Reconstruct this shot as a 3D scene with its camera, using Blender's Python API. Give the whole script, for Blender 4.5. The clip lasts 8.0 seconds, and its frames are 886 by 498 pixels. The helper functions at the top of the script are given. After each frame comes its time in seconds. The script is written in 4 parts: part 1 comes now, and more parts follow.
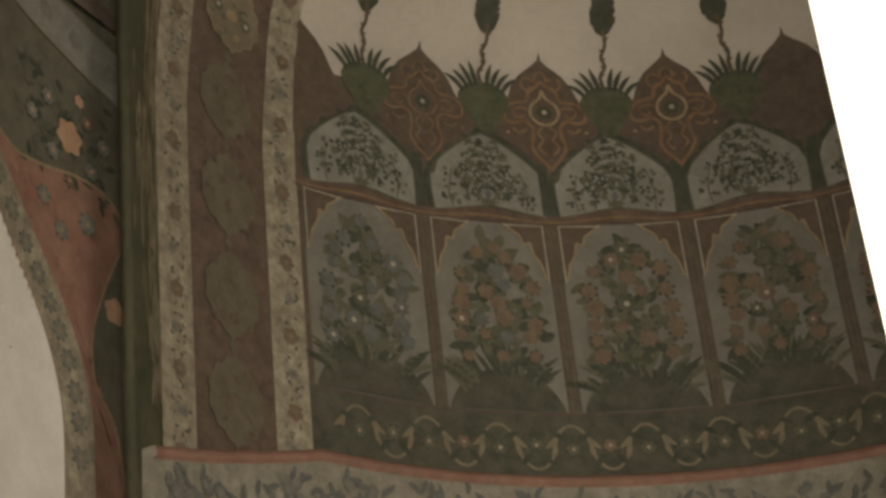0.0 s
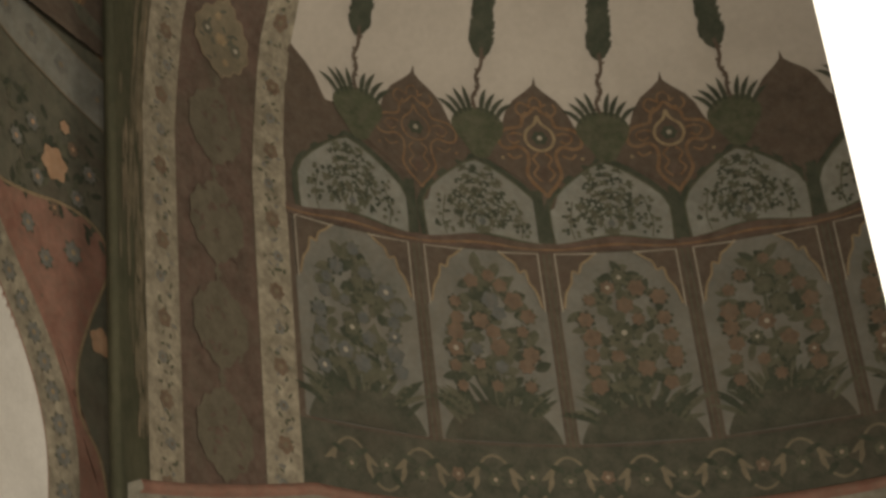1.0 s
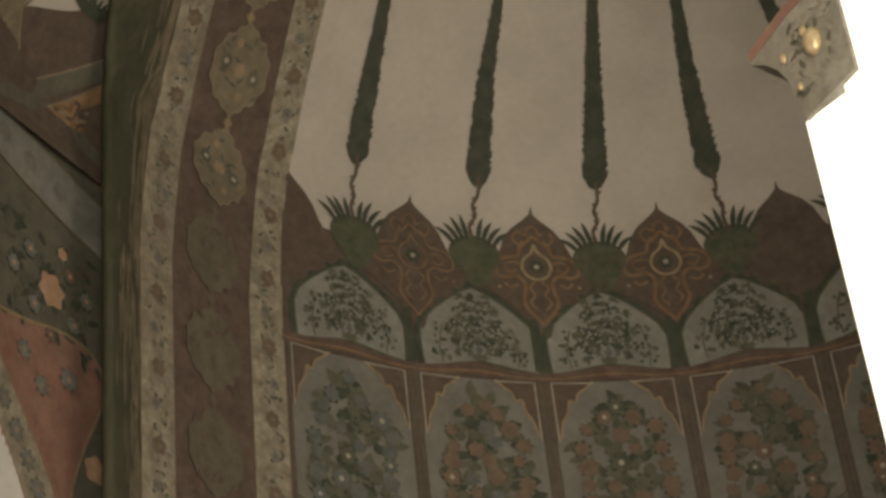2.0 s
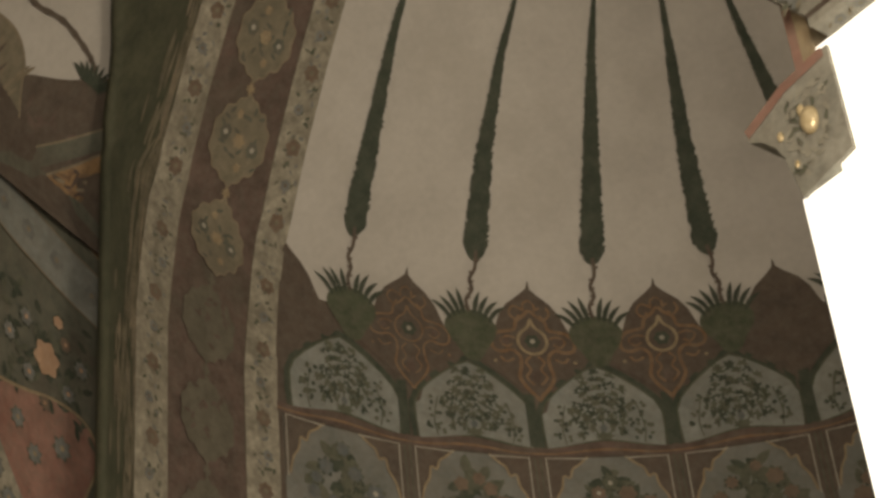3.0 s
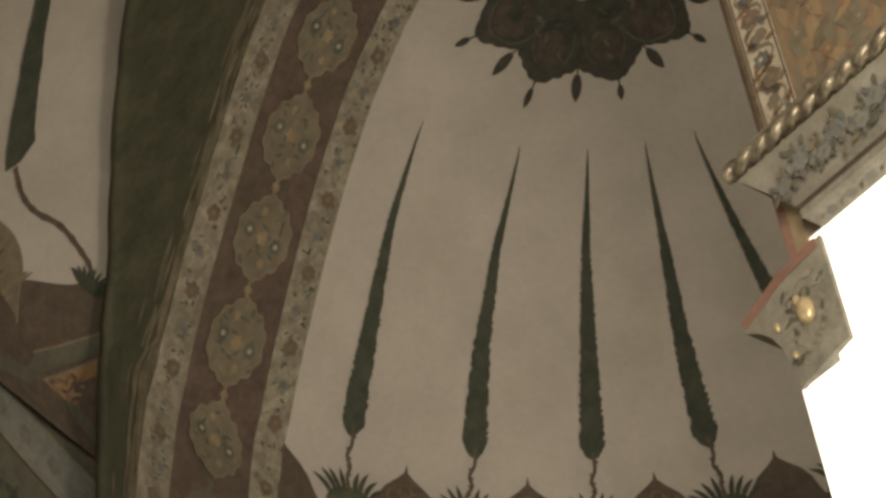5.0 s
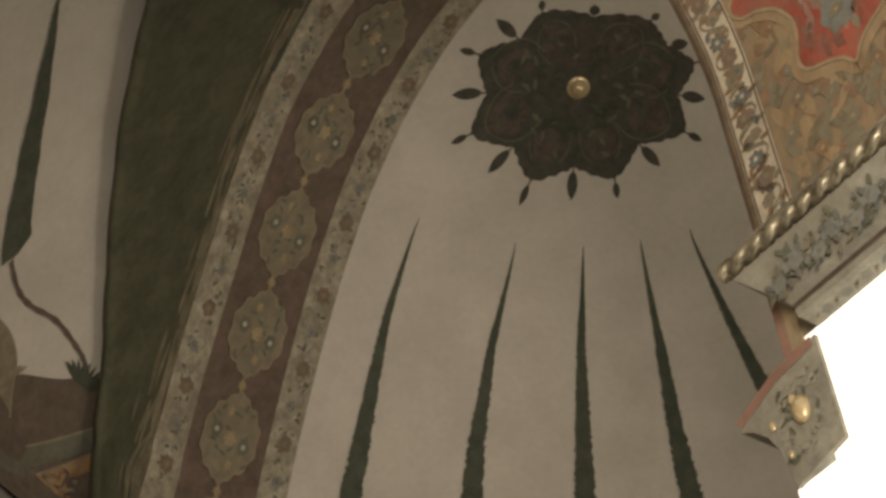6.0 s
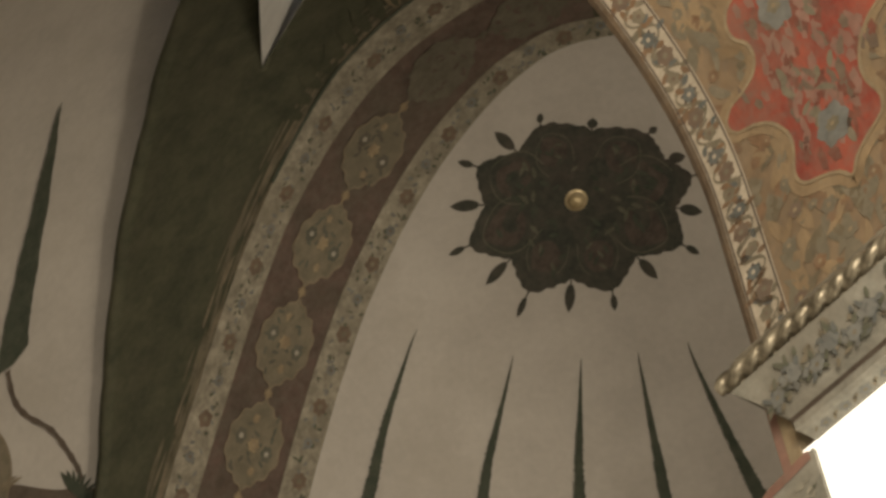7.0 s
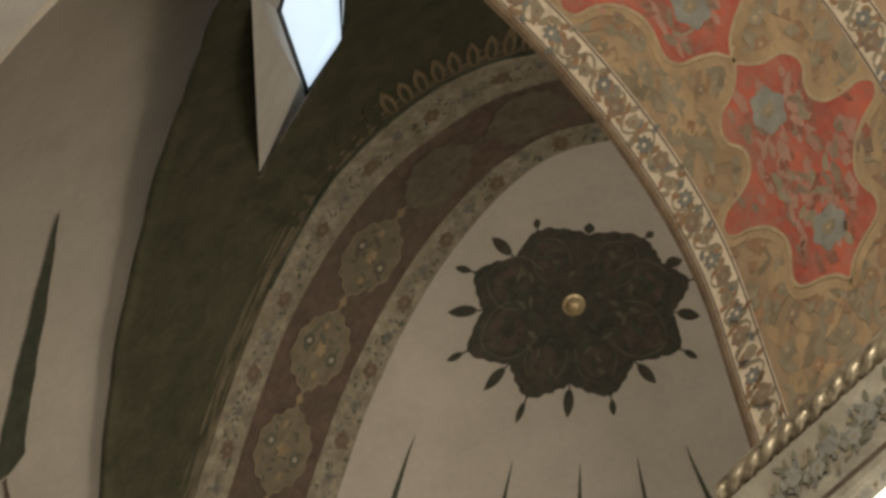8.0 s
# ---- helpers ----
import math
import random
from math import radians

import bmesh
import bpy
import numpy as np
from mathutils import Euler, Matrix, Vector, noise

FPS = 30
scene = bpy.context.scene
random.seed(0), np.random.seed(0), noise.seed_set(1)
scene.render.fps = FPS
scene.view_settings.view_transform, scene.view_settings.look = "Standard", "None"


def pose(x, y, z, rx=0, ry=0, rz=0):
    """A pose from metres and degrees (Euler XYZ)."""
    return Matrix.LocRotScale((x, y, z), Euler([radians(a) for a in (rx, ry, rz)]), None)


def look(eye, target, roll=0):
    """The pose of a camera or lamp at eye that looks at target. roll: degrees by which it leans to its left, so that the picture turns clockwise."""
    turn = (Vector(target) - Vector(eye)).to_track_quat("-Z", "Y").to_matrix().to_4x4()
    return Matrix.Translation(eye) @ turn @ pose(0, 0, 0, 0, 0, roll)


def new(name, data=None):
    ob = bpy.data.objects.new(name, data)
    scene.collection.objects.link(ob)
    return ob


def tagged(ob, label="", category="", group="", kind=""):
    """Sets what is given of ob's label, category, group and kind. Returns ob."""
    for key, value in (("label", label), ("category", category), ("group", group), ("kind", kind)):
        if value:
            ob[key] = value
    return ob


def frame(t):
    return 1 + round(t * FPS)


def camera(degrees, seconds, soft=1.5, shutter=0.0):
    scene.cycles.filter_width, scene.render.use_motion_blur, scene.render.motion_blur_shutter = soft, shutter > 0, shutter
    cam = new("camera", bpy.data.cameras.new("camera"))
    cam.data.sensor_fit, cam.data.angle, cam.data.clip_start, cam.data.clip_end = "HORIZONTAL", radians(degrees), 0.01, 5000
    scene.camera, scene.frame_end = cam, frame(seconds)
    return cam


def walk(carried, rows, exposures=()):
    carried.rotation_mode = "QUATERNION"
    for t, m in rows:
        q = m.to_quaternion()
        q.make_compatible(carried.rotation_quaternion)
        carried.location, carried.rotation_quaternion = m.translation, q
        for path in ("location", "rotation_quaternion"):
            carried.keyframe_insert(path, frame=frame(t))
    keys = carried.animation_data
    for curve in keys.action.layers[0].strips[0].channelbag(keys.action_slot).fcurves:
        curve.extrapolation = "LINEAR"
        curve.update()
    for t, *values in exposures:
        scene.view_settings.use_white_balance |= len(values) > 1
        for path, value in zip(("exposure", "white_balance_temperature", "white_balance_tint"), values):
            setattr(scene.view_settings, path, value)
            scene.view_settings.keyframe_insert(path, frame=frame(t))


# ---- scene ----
cam = camera(25.24, 8.0, soft=3.2)
ROWS = [
    (0.0, 0.0048, -0.1850, 1.4990, 118.815, 5.696, 4.666),
    (0.5, 0.0000, 0.0000, 1.6000, 118.989, 5.930, 4.665),
    (1.0, 0.0000, 0.0000, 1.6000, 119.618, 5.864, 4.551),
    (1.5, 0.0000, 0.0000, 1.6000, 121.668, 5.879, 4.529),
    (1.7, 0.0000, 0.0000, 1.6000, 122.515, 5.905, 4.488),
    (2.8, 0.0000, 0.0000, 1.6000, 124.739, 5.127, 3.911),
    (3.0, 0.0000, 0.0000, 1.6000, 125.389, 5.165, 3.857),
    (3.5, 0.0000, 0.0000, 1.6000, 126.310, 4.814, 3.520),
    (4.0, 0.0000, 0.0000, 1.6000, 127.540, 5.099, 3.671),
    (4.5, 0.0000, 0.0000, 1.6000, 129.275, 5.619, 4.071),
    (5.0, 0.0000, 0.0000, 1.6000, 131.155, 6.075, 4.487),
    (5.2, 0.0000, 0.0000, 1.6000, 131.946, 6.097, 4.463),
    (6.3, 0.0000, 0.0000, 1.6000, 134.631, 5.854, 4.079),
    (6.5, 0.0000, 0.0000, 1.6000, 135.253, 5.854, 4.079),
    (7.0, 0.0000, 0.0000, 1.6000, 137.122, 5.755, 3.901),
    (7.5, 0.0000, 0.0000, 1.6000, 138.741, 5.701, 3.755),
    (8.0, 0.0000, 0.0000, 1.6000, 140.202, 6.029, 4.109),
]
walk(cam, [(t, pose(x, y, z, a, b, c)) for t, x, y, z, a, b, c in ROWS], [(0.0, 0.0), (8.0, 0.0)])

# ---- world and light ----
world = bpy.data.worlds.new("world")
scene.world = world
world.use_nodes = True
sky = world.node_tree.nodes.new("ShaderNodeTexSky")
sky.sky_type, sky.sun_disc = "NISHITA", False
sky.sun_elevation, sky.sun_rotation = radians(50), radians(150)
world.node_tree.nodes["Background"].inputs["Strength"].default_value = 0.12
world.node_tree.links.new(sky.outputs["Color"], world.node_tree.nodes["Background"].inputs["Color"])


def unseen_fill(place, target, w, h, watts, colour):
    lamp = bpy.data.lights.new("unseen_fill", "AREA")
    lamp.shape, lamp.size, lamp.size_y, lamp.energy, lamp.color = "RECTANGLE", w, h, watts, colour
    ob = new("unseen_fill", lamp)
    ob.matrix_world = look(place, target)
    return ob


# unseen fill lamps added low in the nave to brighten the dome
unseen_fill((4.6, 1.6, 2.6), (0.0, 7.6, 8.0), 2.4, 3.2, 150, (1.0, 0.88, 0.71))
unseen_fill((0.3, -2.6, 2.6), (0.0, 7.6, 8.6), 2.4, 3.2, 455, (1.0, 0.88, 0.71))


# ---- materials ----
def ramp_material(name, a, b, scale=6.0, rough=0.9, bump=0.25, dirt=None, metal=0.0, fine=60.0, wear=0.42, stretch=1.0):
    """Two tones mixed by a coarse and a fine noise, with stains and a little relief."""
    m = bpy.data.materials.new(name)
    m.use_nodes = True
    nt = m.node_tree
    bsdf = nt.nodes["Principled BSDF"]
    bsdf.inputs["Roughness"].default_value = rough
    bsdf.inputs["Metallic"].default_value = metal
    bsdf.inputs["Specular IOR Level"].default_value = 0.25
    co = nt.nodes.new("ShaderNodeTexCoord")
    coarse = nt.nodes.new("ShaderNodeTexNoise")
    coarse.inputs["Scale"].default_value, coarse.inputs["Detail"].default_value = scale, 6.0
    grain = nt.nodes.new("ShaderNodeTexNoise")
    grain.inputs["Scale"].default_value, grain.inputs["Detail"].default_value = fine, 3.0
    squeeze = nt.nodes.new("ShaderNodeMapping")
    squeeze.inputs["Scale"].default_value = (1.0, 1.0, stretch)
    nt.links.new(co.outputs["Object"], squeeze.inputs["Vector"])
    for n in (coarse, grain):
        nt.links.new(squeeze.outputs["Vector"], n.inputs["Vector"])
    add = nt.nodes.new("ShaderNodeMath")
    add.operation = "MULTIPLY_ADD"
    add.inputs[1].default_value = 0.45
    nt.links.new(grain.outputs["Fac"], add.inputs[0])
    nt.links.new(coarse.outputs["Fac"], add.inputs[2])
    ramp = nt.nodes.new("ShaderNodeValToRGB")
    ramp.color_ramp.elements[0].position, ramp.color_ramp.elements[1].position = 0.52, 0.92
    ramp.color_ramp.elements[0].color, ramp.color_ramp.elements[1].color = (*a, 1), (*b, 1)
    nt.links.new(add.outputs[0], ramp.inputs["Fac"])
    out = ramp.outputs["Color"]
    if dirt:
        big = nt.nodes.new("ShaderNodeTexNoise")
        big.inputs["Scale"].default_value, big.inputs["Detail"].default_value = 1.7, 8.0
        big.inputs["Roughness"].default_value = 0.7
        nt.links.new(co.outputs["Object"], big.inputs["Vector"])
        sel = nt.nodes.new("ShaderNodeValToRGB")
        sel.color_ramp.elements[0].position, sel.color_ramp.elements[1].position = 0.5, 0.75
        nt.links.new(big.outputs["Fac"], sel.inputs["Fac"])
        mix = nt.nodes.new("ShaderNodeMix")
        mix.data_type = "RGBA"
        nt.links.new(sel.outputs["Color"], mix.inputs["Factor"])
        nt.links.new(out, mix.inputs["A"])
        mix.inputs["B"].default_value = (*dirt, 1)
        out = mix.outputs["Result"]
    # worn patches where the paint has rubbed thin and greyed
    rub = nt.nodes.new("ShaderNodeTexNoise")
    rub.inputs["Scale"].default_value, rub.inputs["Detail"].default_value, rub.inputs["Roughness"].default_value = 19.0, 7.0, 0.72
    nt.links.new(co.outputs["Object"], rub.inputs["Vector"])
    amount = nt.nodes.new("ShaderNodeMapRange")
    amount.inputs["From Min"].default_value, amount.inputs["From Max"].default_value = 0.40, 0.66
    amount.inputs["To Min"].default_value, amount.inputs["To Max"].default_value = 0.0, wear
    nt.links.new(rub.outputs["Fac"], amount.inputs["Value"])
    thin = nt.nodes.new("ShaderNodeMix")
    thin.data_type = "RGBA"
    nt.links.new(amount.outputs["Result"], thin.inputs["Factor"])
    nt.links.new(out, thin.inputs["A"])
    thin.inputs["B"].default_value = (0.17, 0.145, 0.112, 1)
    out = thin.outputs["Result"]
    nt.links.new(out, bsdf.inputs["Base Color"])
    bp = nt.nodes.new("ShaderNodeBump")
    bp.inputs["Strength"].default_value, bp.inputs["Distance"].default_value = bump, 0.01
    nt.links.new(add.outputs[0], bp.inputs["Height"])
    nt.links.new(bp.outputs["Normal"], bsdf.inputs["Normal"])
    return m


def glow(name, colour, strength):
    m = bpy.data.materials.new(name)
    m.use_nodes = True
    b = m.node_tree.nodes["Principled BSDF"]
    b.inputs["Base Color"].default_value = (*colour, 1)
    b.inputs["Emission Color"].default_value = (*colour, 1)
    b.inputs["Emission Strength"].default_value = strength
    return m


WHITE = ramp_material("vault_plaster", (0.46, 0.42, 0.368), (0.54, 0.495, 0.435), 2.5, 0.92, 0.15, (0.44, 0.398, 0.34), fine=25, wear=0.05)
GREEN = ramp_material("old_green_paint", (0.047, 0.05, 0.03), (0.085, 0.084, 0.051), 7, 0.8, 0.3, (0.075, 0.07, 0.045), fine=35, wear=0.12, stretch=0.3)
CREAM = ramp_material("cream_band_paint", (0.21, 0.188, 0.138), (0.42, 0.375, 0.285), 11, 0.9, 0.3, (0.19, 0.165, 0.115), fine=40, wear=0.65)
MAROON = ramp_material("maroon_band_paint", (0.085, 0.06, 0.047), (0.148, 0.099, 0.079), 8, 0.85, 0.3, (0.10, 0.086, 0.062), fine=40)
MEDAL = ramp_material("medallion_paint", (0.16, 0.14, 0.095), (0.25, 0.21, 0.145), 14, 0.9, 0.2, (0.15, 0.13, 0.09))
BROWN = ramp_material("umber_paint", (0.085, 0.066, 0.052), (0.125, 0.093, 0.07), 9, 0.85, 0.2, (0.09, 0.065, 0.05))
RUST = ramp_material("rust_line_paint", (0.165, 0.098, 0.055), (0.26, 0.16, 0.09), 16, 0.9, 0.2)
GOLD = ramp_material("ochre_line_paint", (0.26, 0.19, 0.11), (0.36, 0.28, 0.17), 18, 0.8, 0.2)
PALE = ramp_material("pale_line_paint", (0.34, 0.31, 0.25), (0.46, 0.42, 0.34), 18, 0.9, 0.2)
PANEL = ramp_material("grey_panel_paint", (0.155, 0.156, 0.136), (0.225, 0.222, 0.194), 5, 0.9, 0.25, (0.20, 0.185, 0.15), fine=30)
TYMP = ramp_material("pale_panel_paint", (0.205, 0.212, 0.188), (0.285, 0.288, 0.255), 6, 0.9, 0.25, (0.24, 0.23, 0.19), fine=30)
CYPRESS = ramp_material("cypress_paint", (0.042, 0.052, 0.036), (0.075, 0.085, 0.06), 12, 0.85, 0.2, wear=0.18)
LEAF = ramp_material("leaf_paint", (0.075, 0.083, 0.055), (0.13, 0.13, 0.09), 14, 0.85, 0.2)
MOUND = ramp_material("green_mound_paint", (0.062, 0.073, 0.043), (0.098, 0.108, 0.067), 9, 0.85, 0.2)
ROSETTE = ramp_material("dark_medallion_paint", (0.038, 0.044, 0.034), (0.066, 0.06, 0.047), 9, 0.8, 0.25, (0.07, 0.055, 0.046), fine=30, wear=0.25)
ORANGE = ramp_material("orange_flower_paint", (0.14, 0.10, 0.071), (0.20, 0.142, 0.10), 18, 0.9, 0.2)
BLUE = ramp_material("blue_flower_paint", (0.095, 0.105, 0.102), (0.15, 0.158, 0.15), 18, 0.9, 0.2)
PINK = ramp_material("pale_flower_paint", (0.30, 0.23, 0.17), (0.42, 0.34, 0.26), 18, 0.9, 0.2)
RED = ramp_material("red_paint", (0.235, 0.05, 0.035), (0.375, 0.095, 0.06), 9, 0.85, 0.25, (0.24, 0.12, 0.08), wear=0.5, stretch=0.35)
TAN = ramp_material("tan_vault_paint", (0.19, 0.128, 0.076), (0.31, 0.22, 0.132), 9, 0.9, 0.3, (0.19, 0.145, 0.09), fine=28, stretch=0.45)
IVORY = ramp_material("ivory_border_paint", (0.40, 0.338, 0.252), (0.55, 0.475, 0.365), 12, 0.9, 0.25, wear=0.25)
GILT = ramp_material("gilt_moulding", (0.15, 0.126, 0.086), (0.46, 0.405, 0.30), 26, 0.36, 0.3, metal=0.75, wear=0.1)
STONE = ramp_material("painted_cornice", (0.20, 0.192, 0.157), (0.345, 0.325, 0.268), 10, 0.85, 0.3, (0.20, 0.18, 0.14))
DEEP_SLATE = ramp_material("deep_slate_paint", (0.09, 0.10, 0.095), (0.16, 0.165, 0.15), 16, 0.85, 0.2)
SLATE = ramp_material("slate_flower_paint", (0.14, 0.142, 0.13), (0.225, 0.225, 0.202), 16, 0.85, 0.2)
LIME = ramp_material("lime_wash", (0.66, 0.64, 0.60), (0.80, 0.78, 0.74), 4, 0.9, 0.2, wear=0.03)
REDWALL = ramp_material("red_spandrel_paint", (0.24, 0.12, 0.09), (0.34, 0.19, 0.145), 7, 0.9, 0.3, (0.20, 0.13, 0.095), fine=30)
TEAL = ramp_material("teal_spandrel_paint", (0.09, 0.095, 0.072), (0.15, 0.145, 0.108), 8, 0.9, 0.3, (0.11, 0.085, 0.062), fine=30)
IRON = ramp_material("window_iron", (0.02, 0.02, 0.02), (0.04, 0.04, 0.04), 10, 0.6, 0.1, wear=0.1)
GROUND = ramp_material("stone_floor", (0.25, 0.22, 0.18), (0.36, 0.32, 0.27), 3, 0.7, 0.2, wear=0.1)
FRIEZE = ramp_material("frieze_ground_paint", (0.055, 0.06, 0.044), (0.10, 0.10, 0.075), 9, 0.9, 0.3, (0.08, 0.07, 0.052), wear=0.25)
AMBER = ramp_material("amber_paint", (0.24, 0.14, 0.065), (0.35, 0.22, 0.11), 10, 0.9, 0.3, (0.20, 0.13, 0.075), wear=0.3)
BRASS = ramp_material("bright_brass", (0.50, 0.38, 0.20), (0.78, 0.64, 0.40), 20, 0.32, 0.2, metal=0.35, wear=0.1)
STONE_LIGHT = ramp_material("bracket_pattern_paint", (0.24, 0.225, 0.175), (0.34, 0.315, 0.25), 14, 0.9, 0.2)
SKYGLOW = glow("daylight_outside", (0.72, 0.86, 1.0), 0.85)
# emission that stands in for strong light on the white jamb
JAMB_GLOW = glow("jamb_glow_white", (1.0, 0.965, 0.86), 1.0)

# ---- mesh helpers ----
class Sheet:
    """Collects points and faces for one mesh."""

    def __init__(self):
        self.points, self.faces, self.slots = [], [], []

    def face(self, pts, slot=0):
        n = len(self.points)
        self.points += [tuple(p) for p in pts]
        self.faces.append(tuple(range(n, n + len(pts))))
        self.slots.append(slot)

    def grid(self, rows, slot=0, closed=False):
        n, w = len(self.points), len(rows[0])
        for r in rows:
            self.points += [tuple(p) for p in r]
        for i in range(len(rows) - 1):
            for j in range(w if closed else w - 1):
                k = (j + 1) % w
                self.faces.append((n + i * w + j, n + i * w + k, n + (i + 1) * w + k, n + (i + 1) * w + j))
                self.slots.append(slot)


def part(name, sheet, mats, parent=None, label="", thick=0.0, smooth=True):
    me = bpy.data.meshes.new(name)
    me.from_pydata(sheet.points, [], sheet.faces)
    for m in mats if isinstance(mats, (list, tuple)) else [mats]:
        me.materials.append(m)
    me.polygons.foreach_set("material_index", sheet.slots)
    me.polygons.foreach_set("use_smooth", [smooth] * len(sheet.faces))
    ob = new(name, me)
    if parent:
        ob.parent = parent
    if label:
        ob["label"] = label
    if thick:
        mod = ob.modifiers.new("thickness", "SOLIDIFY")
        mod.thickness, mod.offset = thick, 1.0
    return ob


def structure(name, label, category):
    return tagged(new(name), label, category, kind="structure")


# ---- the domed apse: a surface of revolution about a vertical axis ----
CX, CY = 1.25, 6.56          # axis
AXIS = -9.8                  # bearing of the niche's middle from the axis, degrees
PROFILE = [(0.0, 3.13), (4.0, 3.12), (6.0, 3.11), (7.9, 3.10), (8.05, 3.02), (8.35, 2.80), (8.75, 2.47), (9.10, 2.16), (9.40, 1.86),
           (9.70, 1.45), (9.90, 1.10), (10.10, 0.65), (10.22, 0.30), (10.25, 0.0)]
_pz, _pr = np.array([p[0] for p in PROFILE]), np.array([p[1] for p in PROFILE])
_pv = np.concatenate([[0], np.cumsum(np.hypot(np.diff(_pz), np.diff(_pr)))])
_fv = np.linspace(0, _pv[-1], 900)
_fz, _fr = np.interp(_fv, _pv, _pz), np.interp(_fv, _pv, _pr)
for _ in range(30):
    _fz[1:-1] = (_fz[:-2] + 2 * _fz[1:-1] + _fz[2:]) / 4
    _fr[1:-1] = (_fr[:-2] + 2 * _fr[1:-1] + _fr[2:]) / 4
TOP = _fv[-1]


def at_height(z):
    return float(np.interp(z, _fz, _fv))


def at_radius(r):
    return float(np.interp(-r, -_fr[300:], _fv[300:]))


def rz(v):
    return float(np.interp(v, _fv, _fr)), float(np.interp(v, _fv, _fz))


def shell(theta, v, proud=0.0):
    """The point at a bearing and a length up the profile, standing proud of the wall towards the inside."""
    r, z = rz(v)
    r0, z0 = rz(v - 0.02)
    r1, z1 = rz(min(v + 0.02, TOP))
    dr, dz = r1 - r0, z1 - z0
    n = math.hypot(dr, dz) or 1
    r, z = r - proud * dz / n, z + proud * dr / n
    a = radians(theta)
    return Vector((CX + r * math.sin(a), CY + r * math.cos(a), z))


def spot(theta, v, a, b, proud):
    """The point a metres to the side of and b metres above a place on the shell."""
    r, _ = rz(v + b)
    return shell(theta + math.degrees(a / max(r, 0.3)), v + b, proud)


def over(x, y, proud=0.0):
    """The point of the upper shell over a place of the plan."""
    r = math.hypot(x - CX, y - CY)
    return shell(math.degrees(math.atan2(x - CX, y - CY)), at_radius(min(r, 3.05)), proud)


# the niche's mouth: a pointed arch that leans inwards with the vault, its point a little off the middle
def depth(x):
    plain = 0.10 + 0.25 * abs(x) + 0.68 * x * x
    return plain if x <= 0 else min(plain, float(np.interp(x, (0.0, 0.15, 0.30, 0.60, 1.0, 1.4), (0.10, 0.055, 0.03, 0.22, 0.85, 1.79))))


def mouth(x):
    """Plan point of the mouth x metres to the side of the niche's middle."""
    dep = depth(x)
    a = radians(AXIS)
    return (CX + x * math.cos(a) + dep * math.sin(a), CY - x * math.sin(a) + dep * math.cos(a))


SPRING = at_height(7.95)
FLOOR_V = at_height(5.30)
HALF = 1.70
_sides = {}
for _sg in (-1, 1):
    _xs = [_sg * x for x in np.linspace(0, HALF, 60)]
    _sides[_sg] = ([math.hypot(x, depth(x)) for x in _xs], [math.degrees(math.atan2(abs(x), depth(x))) for x in _xs])


def half_angle(r, sg=-1):
    """Bearing of the mouth from the niche's middle at a distance from the axis, on one side or the other."""
    return float(np.interp(r, *_sides[sg]))


def flare(z):
    """How far the jambs widen below the springing, in degrees."""
    return float(np.interp(z, (5.0, 7.1, 7.6, 7.9), (1.75, 1.5, 0.7, 0.0)))


def mouth_line():
    """The mouth from the foot of one jamb over the crown to the foot of the other, as (bearing, v)."""
    side = half_angle(3.1)
    out = [(AXIS - side - flare(rz(v)[1]), v) for v in np.linspace(at_height(5.0), SPRING - 0.05, 14)]
    for x in np.linspace(-HALF, HALF, 81):
        px, py = mouth(x)
        r = math.hypot(px - CX, py - CY)
        out.append((math.degrees(math.atan2(px - CX, py - CY)), at_radius(min(r, 3.05))))
    out += [(AXIS + side + flare(rz(v)[1]), v) for v in np.linspace(SPRING - 0.05, at_height(5.0), 14)]
    return out


# the bands' reach from the mouth at several heights of its edge, fitted to the camera's view
BAND_Z = (5.0, 7.0, 7.6, 8.4, 9.0, 9.7, 9.95, 10.05, 10.14, 10.19, 10.23, 10.24)
BAND_W = [(0.232, 0.22, 0.195, 0.192, 0.195, 0.19, 0.185, 0.177, 0.172, 0.155, 0.15, 0.14),
          (0.775, 0.765, 0.73, 0.717, 0.71, 0.748, 0.735, 0.70, 0.65, 0.615, 0.56, 0.45),
          (1.02, 1.01, 0.97, 0.929, 0.935, 0.985, 1.04, 1.02, 0.98, 0.93, 0.83, 0.65)]


def offset_line(line, width):
    """The line moved sideways over the shell, away from the niche."""
    pts = [shell(*p) for p in line]
    first, path = pts, [pts]
    at_z = [[float(np.interp(f.z, BAND_Z, row)) for row in BAND_W] for f in first]
    reach = [float(np.interp(width, (0.0, 0.225, 0.76, 1.03, 1.13), (0.0, *w, w[2] + 0.10))) for w in at_z]
    steps = max(2, int(width / 0.04))
    for _ in range(steps):
        cur, nxt = path[-1], []
        for i, p in enumerate(cur):
            tan = (cur[min(i + 2, len(cur) - 1)] - cur[max(i - 2, 0)]).normalized()
            rr = math.hypot(p.x - CX, p.y - CY)
            ang, v = math.degrees(math.atan2(p.x - CX, p.y - CY)), (at_height(p.z) if p.z < 8.9 else at_radius(rr))
            normal = (shell(ang, v, 0.1) - shell(ang, v, 0)).normalized()
            q = p + normal.cross(tan).normalized() * (reach[i] / steps)
            rr = math.hypot(q.x - CX, q.y - CY)
            ang, v = math.degrees(math.atan2(q.x - CX, q.y - CY)), (at_height(q.z) if q.z < 8.9 else at_radius(rr))
            nxt.append(shell(ang, v))
        path.append(nxt)
    return path[-1]


